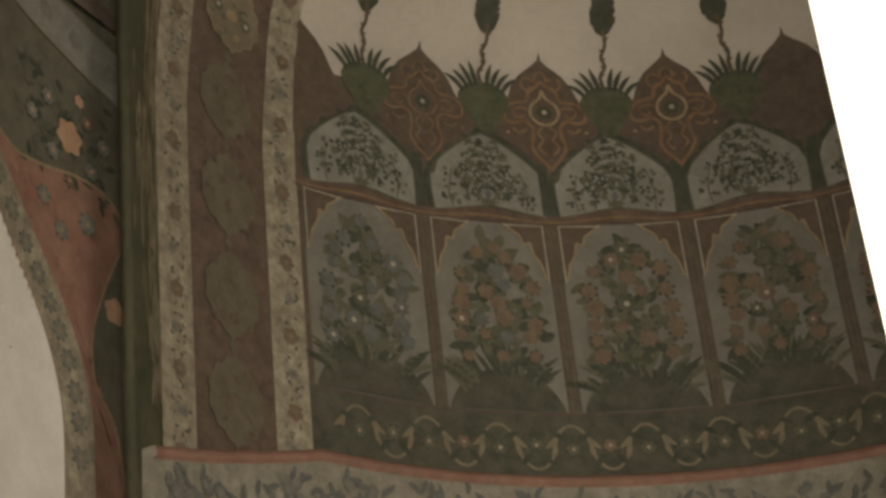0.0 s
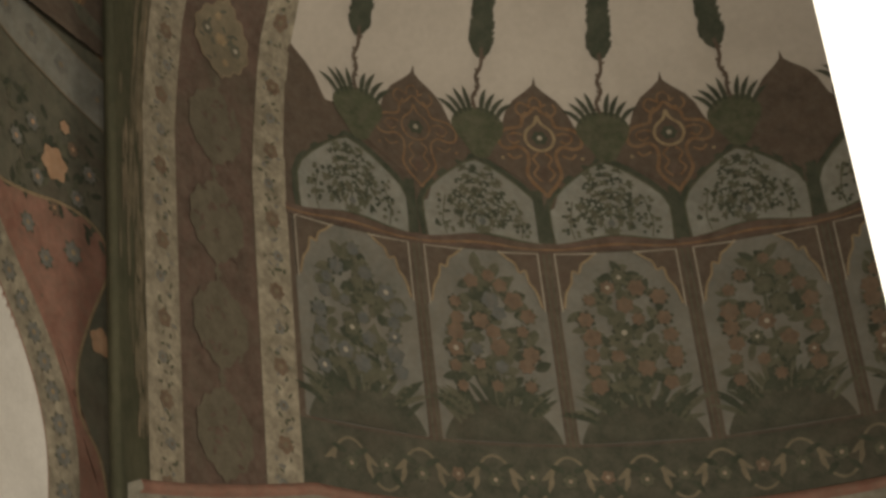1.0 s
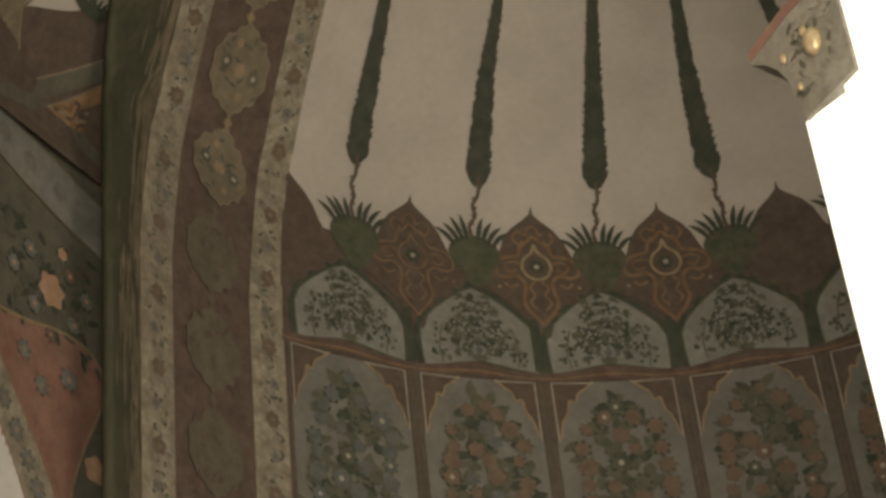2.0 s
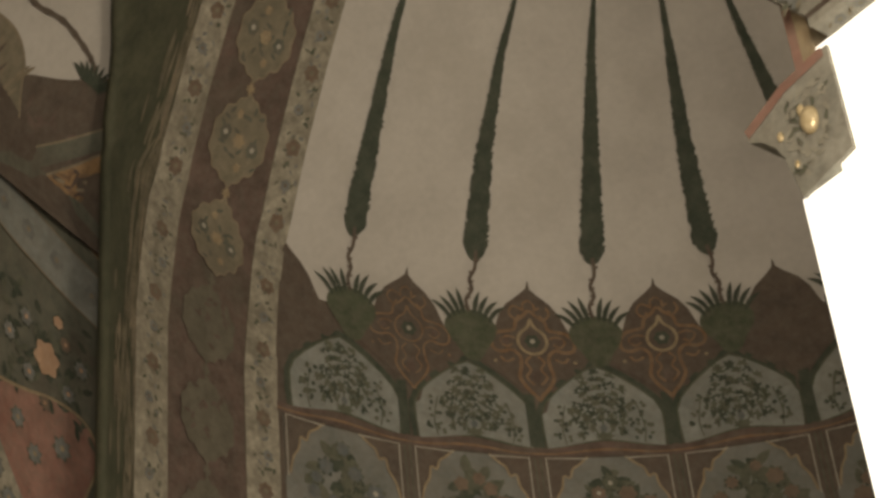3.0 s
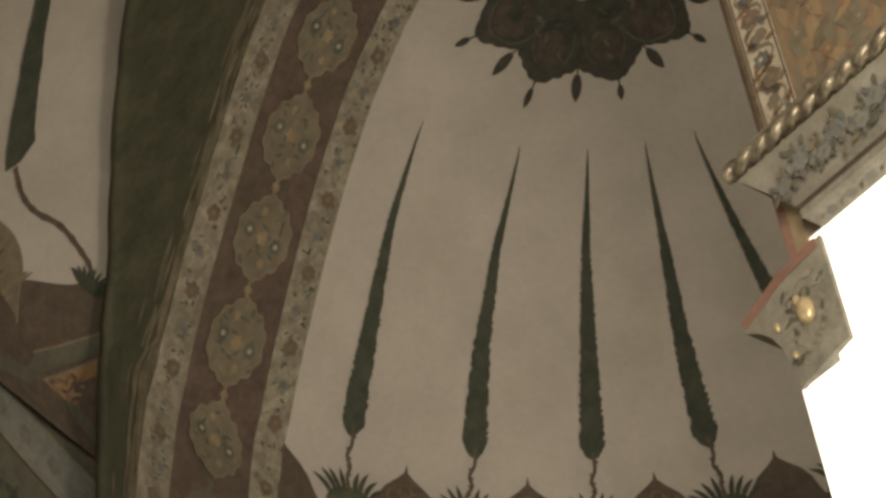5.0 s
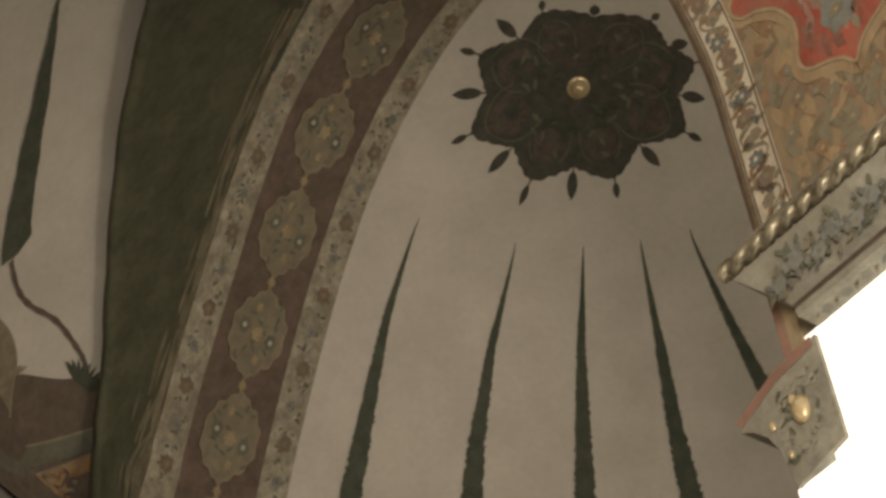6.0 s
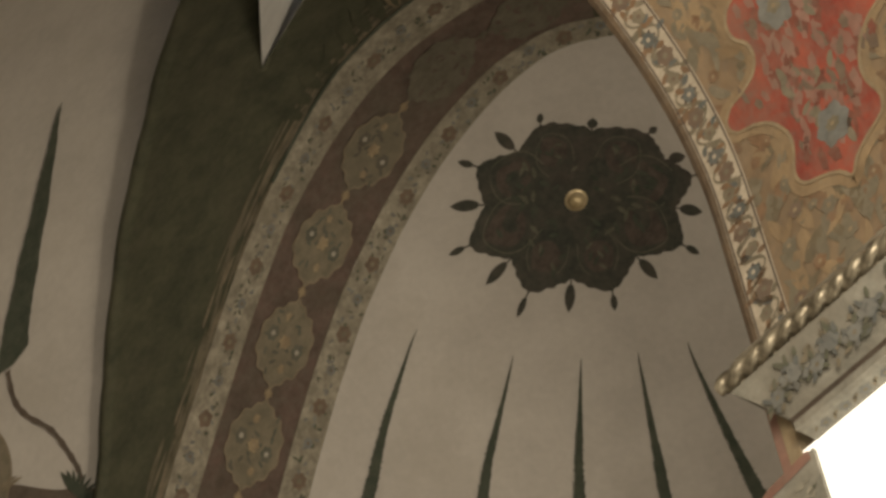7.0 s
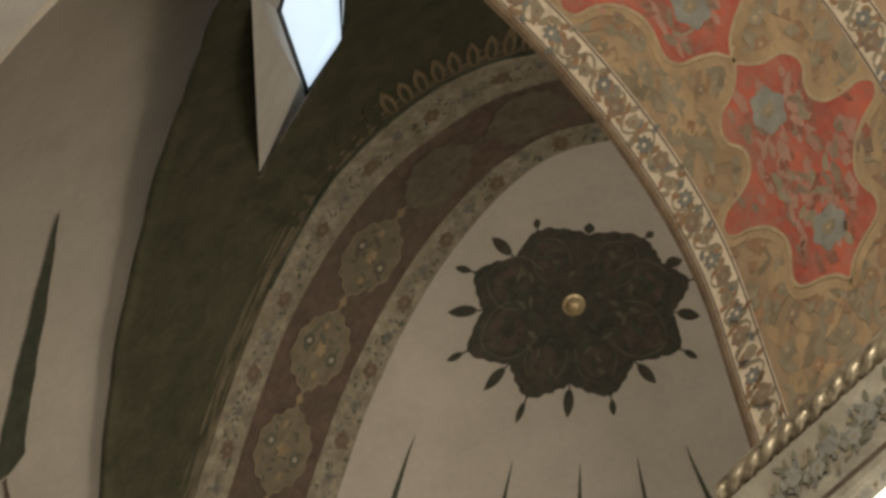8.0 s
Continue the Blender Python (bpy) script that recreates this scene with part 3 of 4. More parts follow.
# umber ogee leaves between the tympana
for k, th in enumerate(OGEES):
    rnd = random.Random(60 + k)
    op = wall_place(th, 7.5, 0.011)
    half = [(0.0, 0.525), (0.012, 0.475), (0.05, 0.44), (0.13, 0.375), (0.18, 0.30), (0.21, 0.215), (0.235, 0.16), (0.30, 0.07), (0.32, -0.02), (0.25, -0.08), (0.14, -0.16), (0.06, -0.25), (0.03, -0.34), (0, -0.36)]
    if k == 0:
        half = [(x * 1.12, y) for x, y in half]
    s = Sheet()
    pts = mirror(half)
    if k in (0, 5):
        keep = 1 if k == 0 else -1
        pts = [((x if x * keep > -0.10 else -0.10 * keep), y) for x, y in pts]
    fill(s, op, pts, (0.06 if k == 0 else -0.06 if k == 5 else 0.0, 0.1), M_BROWN)
    if k in (1, 2, 3):
        lp = lambda a, b: op(a, b, 0.003)
        tone = M_RUST
        wide = 0.023 if k > 1 else 0.014
        # an outer cross-shaped scroll, an inner drop and curled tendrils
        cross = curve(mirror([(0.0, 0.33), (0.04, 0.29), (0.085, 0.255), (0.10, 0.20), (0.15, 0.185), (0.205, 0.17), (0.245, 0.12), (0.235, 0.06), (0.185, 0.045), (0.13, 0.06), (0.085, 0.02),
                              (0.085, -0.05), (0.10, -0.12), (0.065, -0.19), (0.02, -0.24), (0.0, -0.27)]), 3, True)
        stroke(s, lp, cross, wide, tone, True)
        drop = curve(mirror([(0.0, 0.27), (0.018, 0.22), (0.07, 0.17), (0.085, 0.11), (0.055, 0.055), (0.0, 0.035)]), 4, True)
        stroke(s, lp, drop, wide * 0.8, M_GOLD if k != 1 else M_RUST, True)
        for sg in (-1, 1):
            for way_ in ([(0.03, 0.33), (0.09, 0.36), (0.12, 0.31), (0.085, 0.27), (0.06, 0.30)], [(0.02, 0.02), (0.055, -0.02), (0.03, -0.07), (0.06, -0.12), (0.02, -0.17)],
                         [(0.10, 0.14), (0.15, 0.15), (0.19, 0.12), (0.16, 0.08), (0.12, 0.10)], [(0.0, 0.40), (0.03, 0.38), (0.035, 0.34)], [(0.12, 0.0), (0.17, -0.02), (0.20, 0.01)]):
                stroke(s, lp, curve([(sg * x, y) for x, y in way_], 4), wide * 0.7, tone)
            blob(s, lp, sg * 0.165, 0.115, 0.030, 0.025, 0, M_MAROON, lobes=5)
            blob(s, lp, sg * 0.235, -0.02, 0.012, 0.012, 0, M_GOLD if k > 1 else M_RUST, lobes=5)
        blob(s, lp, 0, 0.12, 0.05, 0.05, 0, M_CYP, lobes=6, depth=0.2)
        blob(s, lambda a, b: op(a, b, 0.005), 0, 0.12, 0.016, 0.016, 0, M_PALE, 7)
        blob(s, lp, 0, -0.12, 0.035, 0.06, 0, M_MAROON, lobes=5, depth=0.4)
    part("ogee_leaf", s, MURAL, apse, "umber ogee leaf with rust scrollwork" if k in (1, 2, 3) else "plain dark umber ogee leaf")

# dividers, string line and scroll frieze
for k in range(1, 5):
    s = Sheet()
    dp = wall_place(DIVIDERS[k], 5.70, 0.012)
    s.grid([[dp(a, b) for a in (-0.034, -0.014, 0.014, 0.034)] for b in np.linspace(0, 1.2, 10)], 0)
    for a in (-0.016, 0.016):
        stroke(s, lambda x, y: dp(x, y, 0.002), [(a, b) for b in np.linspace(0, 1.18, 10)], 0.008, 1)
    gp = wall_place(DIVIDERS[k], 6.93, 0.012)
    s.grid([[gp(a, b) for a in (-0.030, 0.030)] for b in np.linspace(0, 0.34, 5)], 2)
    part("divider", s, [BROWN, LEAF, CYPRESS], apse, "maroon painted upright between panels")
s = Sheet()
span = half_angle(3.05) + 1.7
v0 = at_height(6.868)
th = np.linspace(AXIS - span, AXIS + span, 121)


def bump(t):
    k = max(i for i in range(6) if DIVIDERS[i] <= t or i == 0)
    k = min(k, 4)
    u = (t - DIVIDERS[k]) / (DIVIDERS[k + 1] - DIVIDERS[k])
    return 0.045 * max(0.0, math.cos((u - 0.5) * 3.6)) ** 2


s.grid([[shell(t, v0 + b + bump(t) * f, 0.014) for b, f in ((-0.005, 0.5), (0.02, 0.7), (0.055, 1.0))] for t in th], 0)
s.grid([[shell(t, v0 + b + bump(t) * f, 0.016) for b, f in ((0.012, 0.6), (0.024, 0.7))] for t in th], 1)
part("string_line", s, [MAROON, RUST], apse, "red-brown painted string line")
s = Sheet()
f0 = at_height(5.335)
s.grid([[shell(t, f0 + b, 0.008) for b in (0, 0.12, 0.25, 0.37)] for t in th], 0)
fr = lambda a, b, more=0.0: shell(AXIS + math.degrees(a / 3.1), f0 + b, 0.011 + more)
rnd = random.Random(5)
x0, step = -1.86, 0.205
wave = []
for i in range(19 * 10):
    h = math.sin(math.pi * i / 10)
    wave.append((x0 + (i / 10 + 0.5) * step, 0.185 + math.copysign(abs(h) ** 0.55, h) * 0.125))
stroke(s, fr, wave, 0.017, 1)
for i in range(1, 19):
    cx, sg = x0 + i * step, (1 if i % 2 == 0 else -1)
    flower(s, fr, cx, 0.185 + sg * 0.01, 0.042, 2 if i % 4 == 0 else 3, 4, rnd, 5)
    for side in (-1, 1):
        leaf(s, lambda a, b: fr(a, b, 0.001), cx + side * 0.085, 0.185 - sg * 0.06, 0.10, 0.03, side * (0.5 if sg > 0 else 2.6), 1, side * -0.6)
        leaf(s, lambda a, b: fr(a, b, 0.0015), cx + side * 0.03, 0.185 - sg * 0.04, 0.09, 0.035, side * (2.2 if sg > 0 else 0.9), 5, side * 0.5)
part("scroll_frieze", s, [FRIEZE, MEDAL, ORANGE, LEAF, PINK, CYPRESS], apse, "dark green frieze with ochre scrolls and flowers")

# the ledge under the niche and the pier
s = Sheet()
ths = np.linspace(-67.5, 27, 90)
rows = []
for t in ths:
    z = 5.315 - 0.30 * max(0.0, min(1.0, (-45.5 - t) / 22)) ** 1.0
    v = at_height(z)
    rows.append([shell(t, v + b, p) for b, p in ((0.02, 0.004), (0.02, 0.07), (-0.012, 0.085), (-0.03, 0.085), (-0.04, 0.06), (-0.07, 0.06), (-0.30, 0.05), (-0.36, 0.04), (-0.36, 0.0))])
s.grid(rows)
for i in range(len(s.slots)):
    s.slots[i] = 0 if i % 8 < 4 else 1
s.face(rows[0], 1)
rnd = random.Random(9)
for i in range(230):
    t = rnd.uniform(-66, 24)
    z = 5.315 - 0.30 * max(0.0, min(1.0, (-45.5 - t) / 22))
    v = at_height(z)
    lp = lambda a, b: spot(t, v, a, b, 0.068)
    if i % 3:
        leaf(s, lp, 0, rnd.uniform(-0.28, -0.1), 0.09, 0.03, rnd.uniform(-3, 3), 3, rnd.uniform(-1, 1))
    else:
        blob(s, lp, 0, rnd.uniform(-0.26, -0.12), 0.035, 0.035, 0, 2, lobes=6)
part("ledge", s, [REDWALL, STONE, SLATE, BLUE], apse, "moulded ledge with red rim and blue-grey flowers")

# ---- rosette, its pendant leaves and the gilt boss ----
BX, BY = 1.09, 7.56
UX = Vector((math.cos(radians(AXIS)), -math.sin(radians(AXIS))))
UY = Vector((math.sin(radians(AXIS)), math.cos(radians(AXIS))))


ROSETTE_RED = ramp_material("rosette_red_paint", (0.056, 0.045, 0.037), (0.082, 0.062, 0.05), 10, 0.8, 0.2)


def rosette_place(x, y, more=0.0):
    return over(BX + UX.x * x + UY.x * y, BY + UX.y * x + UY.y * y, 0.010 + more)


# eight pointed lobes placed to fit the camera's view: the tip of each lobe, the hollow after it, and the ends of the
# drops that hang from both
LOBES = [((-0.255, 0.470), (0.000, 0.402), (-0.315, 0.58), (-0.01, 0.567)), ((0.245, 0.460), (0.362, 0.268), (0.260, 0.55), (0.495, 0.37)),
         ((0.625, 0.176), (0.560, -0.010), (0.720, 0.203), (0.715, -0.02)), ((0.645, -0.204), (0.484, -0.265), (0.715, -0.235), (0.590, -0.307)),
         ((0.374, -0.393), (0.060, -0.376), (0.420, -0.436), (0.057, -0.448)), ((-0.247, -0.413), (-0.360, -0.269), (-0.250, -0.48), (-0.508, -0.405)),
         ((-0.602, -0.227), (-0.530, -0.005), (-0.713, -0.276), (-0.741, -0.034)), ((-0.623, 0.195), (-0.360, 0.287), (-0.735, 0.222), (-0.507, 0.405))]
s = Sheet()
rnd = random.Random(3)
outline = []
for i, (tip, hollow, _, _) in enumerate(LOBES):
    for (a, b), reverse in (((tip, hollow), True), ((hollow, LOBES[(i + 1) % 8][0]), False)):
        dx, dy = b[0] - a[0], b[1] - a[1]
        m = math.hypot(dx, dy)
        nx, ny = -dy / m, dx / m
        if nx * (a[0] + b[0]) + ny * (a[1] + b[1]) < 0:
            nx, ny = -nx, -ny
        for k in range(12):
            u = k / 12
            w = 1 - u if reverse else u
            swell = m * (0.045 * math.sin(math.pi * w) + 0.045 * abs(math.sin(3.3 * math.pi * w)) * (w < 0.91)) + rnd.uniform(-0.003, 0.003)
            outline.append((a[0] + dx * u + nx * swell, a[1] + dy * u + ny * swell))
fill(s, rosette_place, outline, (0, 0), 0)
for i, (tip, hollow, _, _) in enumerate(LOBES):
    a = math.atan2(tip[0], tip[1])
    reach = math.hypot(*tip) / 0.58
    rp = lambda x, y, m=0.003: rosette_place((x * math.cos(a) + y * math.sin(a)) * reach, (-x * math.sin(a) + y * math.cos(a)) * reach, m * 0.4)
    # a reddish inner leaf with a pale green outline inside each lobe
    fill(s, lambda x, y: rp(x, y, 0.002), curve(mirror([(0.0, 0.50), (0.06, 0.44), (0.10, 0.36), (0.07, 0.30), (0.0, 0.27)]), 3, True), (0, 0.38), 1)
    stroke(s, rp, curve([(-0.10, 0.24), (-0.13, 0.34), (-0.10, 0.43), (0, 0.50), (0.10, 0.43), (0.13, 0.34), (0.10, 0.24)], 4), 0.007, 2)
    for j in range(8):
        leaf(s, lambda x, y: rp(x, y, 0.004), rnd.uniform(-0.10, 0.10), rnd.uniform(0.14, 0.42), 0.06, 0.022, rnd.uniform(-3, 3), 3 if j % 3 else 2)
part("rosette", s, [ROSETTE, ROSETTE_RED, LEAF, CYPRESS], apse, "dark green and maroon painted rosette")
for tip, hollow, tip_end, hollow_end in LOBES:
    for (x0_, y0_), (x1_, y1_), fat in ((tip, tip_end, 0.040), (hollow, hollow_end, 0.062)):
        s = Sheet()
        turn, length = math.atan2(x1_ - x0_, y1_ - y0_), math.hypot(x1_ - x0_, y1_ - y0_)
        stroke(s, rosette_place, [(x0_ * 0.96, y0_ * 0.96), (x0_ + (x1_ - x0_) * 0.4, y0_ + (y1_ - y0_) * 0.4)], 0.010)
        leaf(s, rosette_place, x0_ + (x1_ - x0_) * 0.22, y0_ + (y1_ - y0_) * 0.22, length * 0.8, fat, turn)
        part("pendant_leaf", s, ROSETTE, apse)
# a lone twig near the arch's edge
s = Sheet()
stroke(s, rosette_place, curve([(0.30, -0.78), (0.36, -0.83), (0.44, -0.84)], 3), 0.014)
leaf(s, rosette_place, 0.33, -0.80, 0.12, 0.035, 1.9)
part("pendant_leaf", s, ROSETTE, apse)

boss = tagged(new("gilt_boss"), "small gilt boss fixed at the dark rosette's centre", "boss")
c, nrm = over(BX, BY, 0.0), (over(BX, BY, 0.1) - over(BX, BY, 0.0)).normalized()
side = nrm.cross(Vector((1, 0, 0))).normalized()
oth = nrm.cross(side)
for name, r, h, flat in (("rim", 0.066, 0.012, 0.010), ("knob", 0.052, 0.02, 0.050)):
    s = Sheet()
    rows = []
    for j in range(9):
        t = j / 8 * math.pi / 2
        rows.append([c + nrm * (h + flat * math.sin(t)) + (side * math.cos(p) + oth * math.sin(p)) * r * (1 + 0.05 * math.cos(8 * p) * (name == "knob")) * max(math.cos(t), 0.02) for p in np.linspace(0, 2 * math.pi, 25)[:-1]])
    s.grid(rows, closed=True)
    part(name, s, BRASS, boss)

# ---- flowers and medallions along the arch bands ----
def runner(width):
    """A way along the band at an offset from the mouth: places from length along it and sideways."""
    pts = edge(round(width, 4))
    d = np.concatenate([[0], np.cumsum([(pts[i + 1] - pts[i]).length for i in range(len(pts) - 1)])])

    def place_at(q, proud):
        i = min(max(int(np.searchsorted(d, q)) - 1, 0), len(pts) - 2)
        f = (q - d[i]) / max(d[i + 1] - d[i], 1e-6)
        p = pts[i].lerp(pts[i + 1], f)
        tan = (pts[min(i + 3, len(pts) - 1)] - pts[max(i - 2, 0)]).normalized()
        nrm = (lift(p, 0.1) - lift(p, 0.0)).normalized()
        out = nrm.cross(tan).normalized()
        return lambda a, b, more=0.0: lift(p + out * a + tan * b, proud + more)

    return place_at, d[-1], d


for width in (0.1075, 0.895):
    go, total, _ = runner(width)
    rnd = random.Random(int(width * 1000))
    q, i = 0.1, 0
    while q < min(total, 7.6):
        pl = go(q, 0.018)
        s = Sheet()
        if i % 4 == 0:
            flower(s, pl, 0, 0, 0.052, 0, 3, rnd)
        elif i % 4 == 2:
            flower(s, pl, rnd.uniform(-0.03, 0.03), 0, 0.034, 1, 0, rnd)
        for j in range(5):
            x, y = rnd.uniform(-0.058, 0.058), rnd.uniform(-0.05, 0.05)
            leaf(s, pl, x, y, rnd.uniform(0.025, 0.042), rnd.uniform(0.010, 0.02), rnd.uniform(-3, 3), 2 if rnd.random() < 0.6 else 1, rnd.uniform(-1, 1))
        part("band_flower", s, [ORANGE, SLATE, LEAF, MEDAL], apse)
        q += 0.105
        i += 1

go, total, dist = runner(0.4925)
mid_pts = edge(0.4925)
near = min(range(len(mid_pts)), key=lambda i: (mid_pts[i] - Vector((-0.66, 7.45, 9.18))).length)
anchor = dist[near] - 0.11
first = anchor - int(anchor / 0.575) * 0.575
rnd = random.Random(77)
FADED = ramp_material("faded_medallion_paint", (0.10, 0.09, 0.064), (0.15, 0.132, 0.096), 11, 0.9, 0.2)
q = first
while q < dist[50]:
    pl = go(q, 0.020)
    old = dist[near] - q > 1.9 or q - dist[near] > 1.4
    out = curve(mirror([(0.0, 0.25), (0.025, 0.225), (0.06, 0.215), (0.085, 0.175), (0.13, 0.165), (0.15, 0.11), (0.185, 0.07), (0.178, 0.0), (0.185, -0.07), (0.15, -0.11), (0.13, -0.165), (0.085, -0.175), (0.06, -0.215), (0.025, -0.225), (0.0, -0.25)]), 3, True)
    s = Sheet()
    fill(s, pl, out, (0, 0), 6 if old else 0)
    lp = lambda a, b: pl(a, b, 0.003)
    if not old:
        stroke(s, lp, out, 0.010, 1, True)
        blob(s, lp, 0, 0.0, 0.045, 0.045, 0, 2, lobes=6, depth=0.3)
        for x, y in ((-0.10, -0.03), (0.10, 0.03)):
            blob(s, lp, x, y, 0.042, 0.05, 0, 3, lobes=6, depth=0.2)
            blob(s, lambda a, b: pl(a, b, 0.005), x, y, 0.017, 0.017, 0, 4, lobes=5)
        for x, y in ((0.03, 0.14), (-0.03, -0.14)):
            blob(s, lp, x, y, 0.024, 0.028, 0, 2, lobes=5)
    for j in range(16):
        leaf(s, lp, rnd.uniform(-0.12, 0.12), rnd.uniform(-0.17, 0.17), 0.05, 0.02, rnd.uniform(-3, 3), 3 if not old else 5)
    pk = go(q + 0.2875, 0.017)
    blob(s, pk, 0, 0, 0.035, 0.03, 0.4, 2 if not old else 6, lobes=8, depth=0.5)
    stroke(s, pk, [(0, -0.05), (0.005, 0.0), (0, 0.05)], 0.012, 2 if not old else 6)
    part("medallion", s, [MEDAL, OUTLINE, GOLD, TEAL, PALE, MAROON, FADED], apse, "faded olive medallion with pale outline" if not old else "darkened faded medallion")
    q += 0.575

# worn ochre streaks beside the outer band, and the toothed border over the crown
s = Sheet()
rnd = random.Random(15)
go, total, dist = runner(1.03)
e0 = edge(1.03)
for i in range(340):
    q = rnd.uniform(0.2, dist[46])
    pl = go(q, 0.004 + rnd.uniform(0, 0.003))
    leaf(s, pl, abs(rnd.gauss(0.0, 0.07)) - 0.01, 0, rnd.uniform(0.12, 0.36), rnd.uniform(0.010, 0.024), rnd.uniform(-0.03, 0.03), 0 if rnd.random() < 0.35 else 1)
tagged(part("worn_streaks", s, [ramp_material("ochre_strip_paint", (0.13, 0.107, 0.07), (0.23, 0.185, 0.125), 10, 0.9, 0.3, (0.10, 0.085, 0.055)),
                                ramp_material("olive_strip_paint", (0.10, 0.088, 0.056), (0.165, 0.14, 0.092), 10, 0.9, 0.3)], apse, "worn ochre streaks"), kind="stuff")
s = Sheet()
go, total, dist = runner(1.05)
stroke_pts = edge(1.05)
s.grid([[lift(stroke_pts[i], 0.012), lift(e0[i], 0.016)] for i in range(30, 53)], 0)
q = dist[34]
rnd = random.Random(4)
while q < dist[51]:
    pl = go(q, 0.010)
    fade = min(1.0, (q - dist[34]) / 1.2)
    leaf(s, lambda a, b: pl(b, a), 0, 0.02, 0.22 + rnd.uniform(-0.02, 0.02), 0.075, 0.0, 1 if fade > 0.6 else 2)
    leaf(s, lambda a, b: pl(b, a, 0.003), 0, 0.03, 0.15, 0.035, 0.0, 2)
    q += 0.095
part("toothed_border", s, [CYPRESS, ramp_material("tooth_paint", (0.17, 0.13, 0.08), (0.25, 0.195, 0.12), 12, 0.9, 0.2), GREEN], apse, "row of ochre painted teeth over the arch")

# ---- the side bay behind the lunette ----
DEEP = 0.45
PEACH = ramp_material("peach_flower_paint", (0.40, 0.24, 0.14), (0.52, 0.34, 0.22), 14, 0.9, 0.2, wear=0.25)
bay = structure("wall_side_bay", "recessed side bay with white vault over red and green painted spandrels", "bay")


BAY_EYE, BAY_SIZE = Vector((0, 0, 1.6)), 0.972


def bay_shell(theta, v, proud=0.0):
    """A point of the side bay's wall, set back behind the apse, then drawn towards the camera's eye to keep its view.
    """
    p = shell(theta, v, proud)
    a = radians(theta)
    p = p + Vector((math.sin(a), math.cos(a), 0)) * DEEP
    return BAY_EYE + (p - BAY_EYE) * BAY_SIZE


def bay_place(theta, z, proud=0.006):
    v = at_height(z)
    return lambda a, b, more=0.0: bay_shell(theta + math.degrees(a / 3.5), v + b, proud + more)


s = Sheet()
s.grid([[bay_shell(t, v) for t in np.arange(-100, -48, 2.0)] for v in np.linspace(0, at_height(7.8), 12)])
s.grid([[bay_shell(t, v) for t in np.arange(-178, -48, 2.0)] for v in np.linspace(at_height(7.8), at_height(9.75), 40)])
part("vault", s, WHITE, bay, "off-white plaster vault in shade")
s = Sheet()
s.grid([[bay_shell(t, at_height(z), 0.004) for t in np.arange(-100, -50, 2.0)] for z in (4.2, 5, 6, 7, 7.6, 7.95, 8.05, 8.12)])
part("dado", s, TEAL, bay, "dark green and umber painted wall")
s = Sheet()
bp = bay_place(-66, 8.1, 0.008)
hill = curve([(-0.9, 0.02), (-0.62, 0.08), (-0.5, 0.15), (-0.28, 0.27), (-0.06, 0.42), (0.25, 0.50), (0.5, 0.45), (0.7, 0.3)], 5)
fill(s, bp, hill + [(0.7, -0.5), (-0.75, -0.5)], (0, -0.1), 0)
lobe = curve([(-1.15, 0.10), (-0.98, 0.18), (-0.80, 0.21), (-0.64, 0.16), (-0.53, 0.04), (-0.40, -0.14), (-0.5, -0.3), (-0.9, -0.38)], 5)
fill(s, lambda a, b: bp(a, b, 0.004), lobe, (-0.75, 0.0), 1)
stroke(s, lambda a, b: bp(a, b, 0.006), lobe, 0.014, 2)
# an olive ribbon across the hill's foot and an amber leaf shape under it
ribbon = curve([(-0.80, -0.42), (-0.42, -0.32), (-0.15, -0.12), (0.17, 0.18), (0.40, 0.36)], 5)
stroke(s, lambda a, b: bp(a, b, 0.004), ribbon, 0.11, 6)
stroke(s, lambda a, b: bp(a, b, 0.006), [(x - 0.03, y + 0.05) for x, y in ribbon], 0.012, 2)
fan = curve([(-0.09, -0.20), (0.06, -0.05), (0.22, 0.11), (0.36, 0.02), (0.44, -0.20), (0.46, -0.50), (0.32, -0.46), (0.08, -0.32)], 4)
fill(s, lambda a, b: bp(a, b, 0.004), fan, (0.2, -0.14), 3)
stroke(s, lambda a, b: bp(a, b, 0.006), fan, 0.014, 2)
rnd = random.Random(12)
for i in range(60):
    leaf(s, lambda a, b: bp(a, b, 0.002), rnd.uniform(-0.45, 0.4), rnd.uniform(-0.3, 0.04), rnd.uniform(0.08, 0.14), 0.03, rnd.uniform(-3, 3), 4, rnd.uniform(-1, 1))
for i in range(26):
    u = rnd.uniform(-0.6, 0.6)
    leaf(s, lambda a, b: bp(a, b, 0.006), -0.78 + u * 0.35, rnd.uniform(-0.25, 0.05), rnd.uniform(0.1, 0.16), 0.022, u * 0.5, rnd.choice((0, 2)), 0.2)
for i in range(34):
    leaf(s, lambda a, b: bp(a, b, 0.006), rnd.uniform(0.04, 0.38), rnd.uniform(-0.28, -0.04), rnd.uniform(0.05, 0.10), 0.022, rnd.uniform(-3, 3), rnd.choice((4, 2, 5)), rnd.uniform(-1, 1))
part("painted_hill", s, [BROWN, MEDAL, OUTLINE, AMBER, MAROON, RUST, TEAL], bay, "umber painted hill with rust and ochre leaf shapes")
s = Sheet()
gp = bay_place(-66, 7.4, 0.012)
diag = curve([(-0.85, 0.26), (-0.42, 0.16), (-0.05, 0.09), (0.38, -0.02), (0.55, -0.07)], 5)
stroke(s, gp, diag, 0.30, 0)
stroke(s, lambda a, b: gp(a, b, 0.003), [(x + 0.03, y + 0.15) for x, y in diag], 0.012, 1)
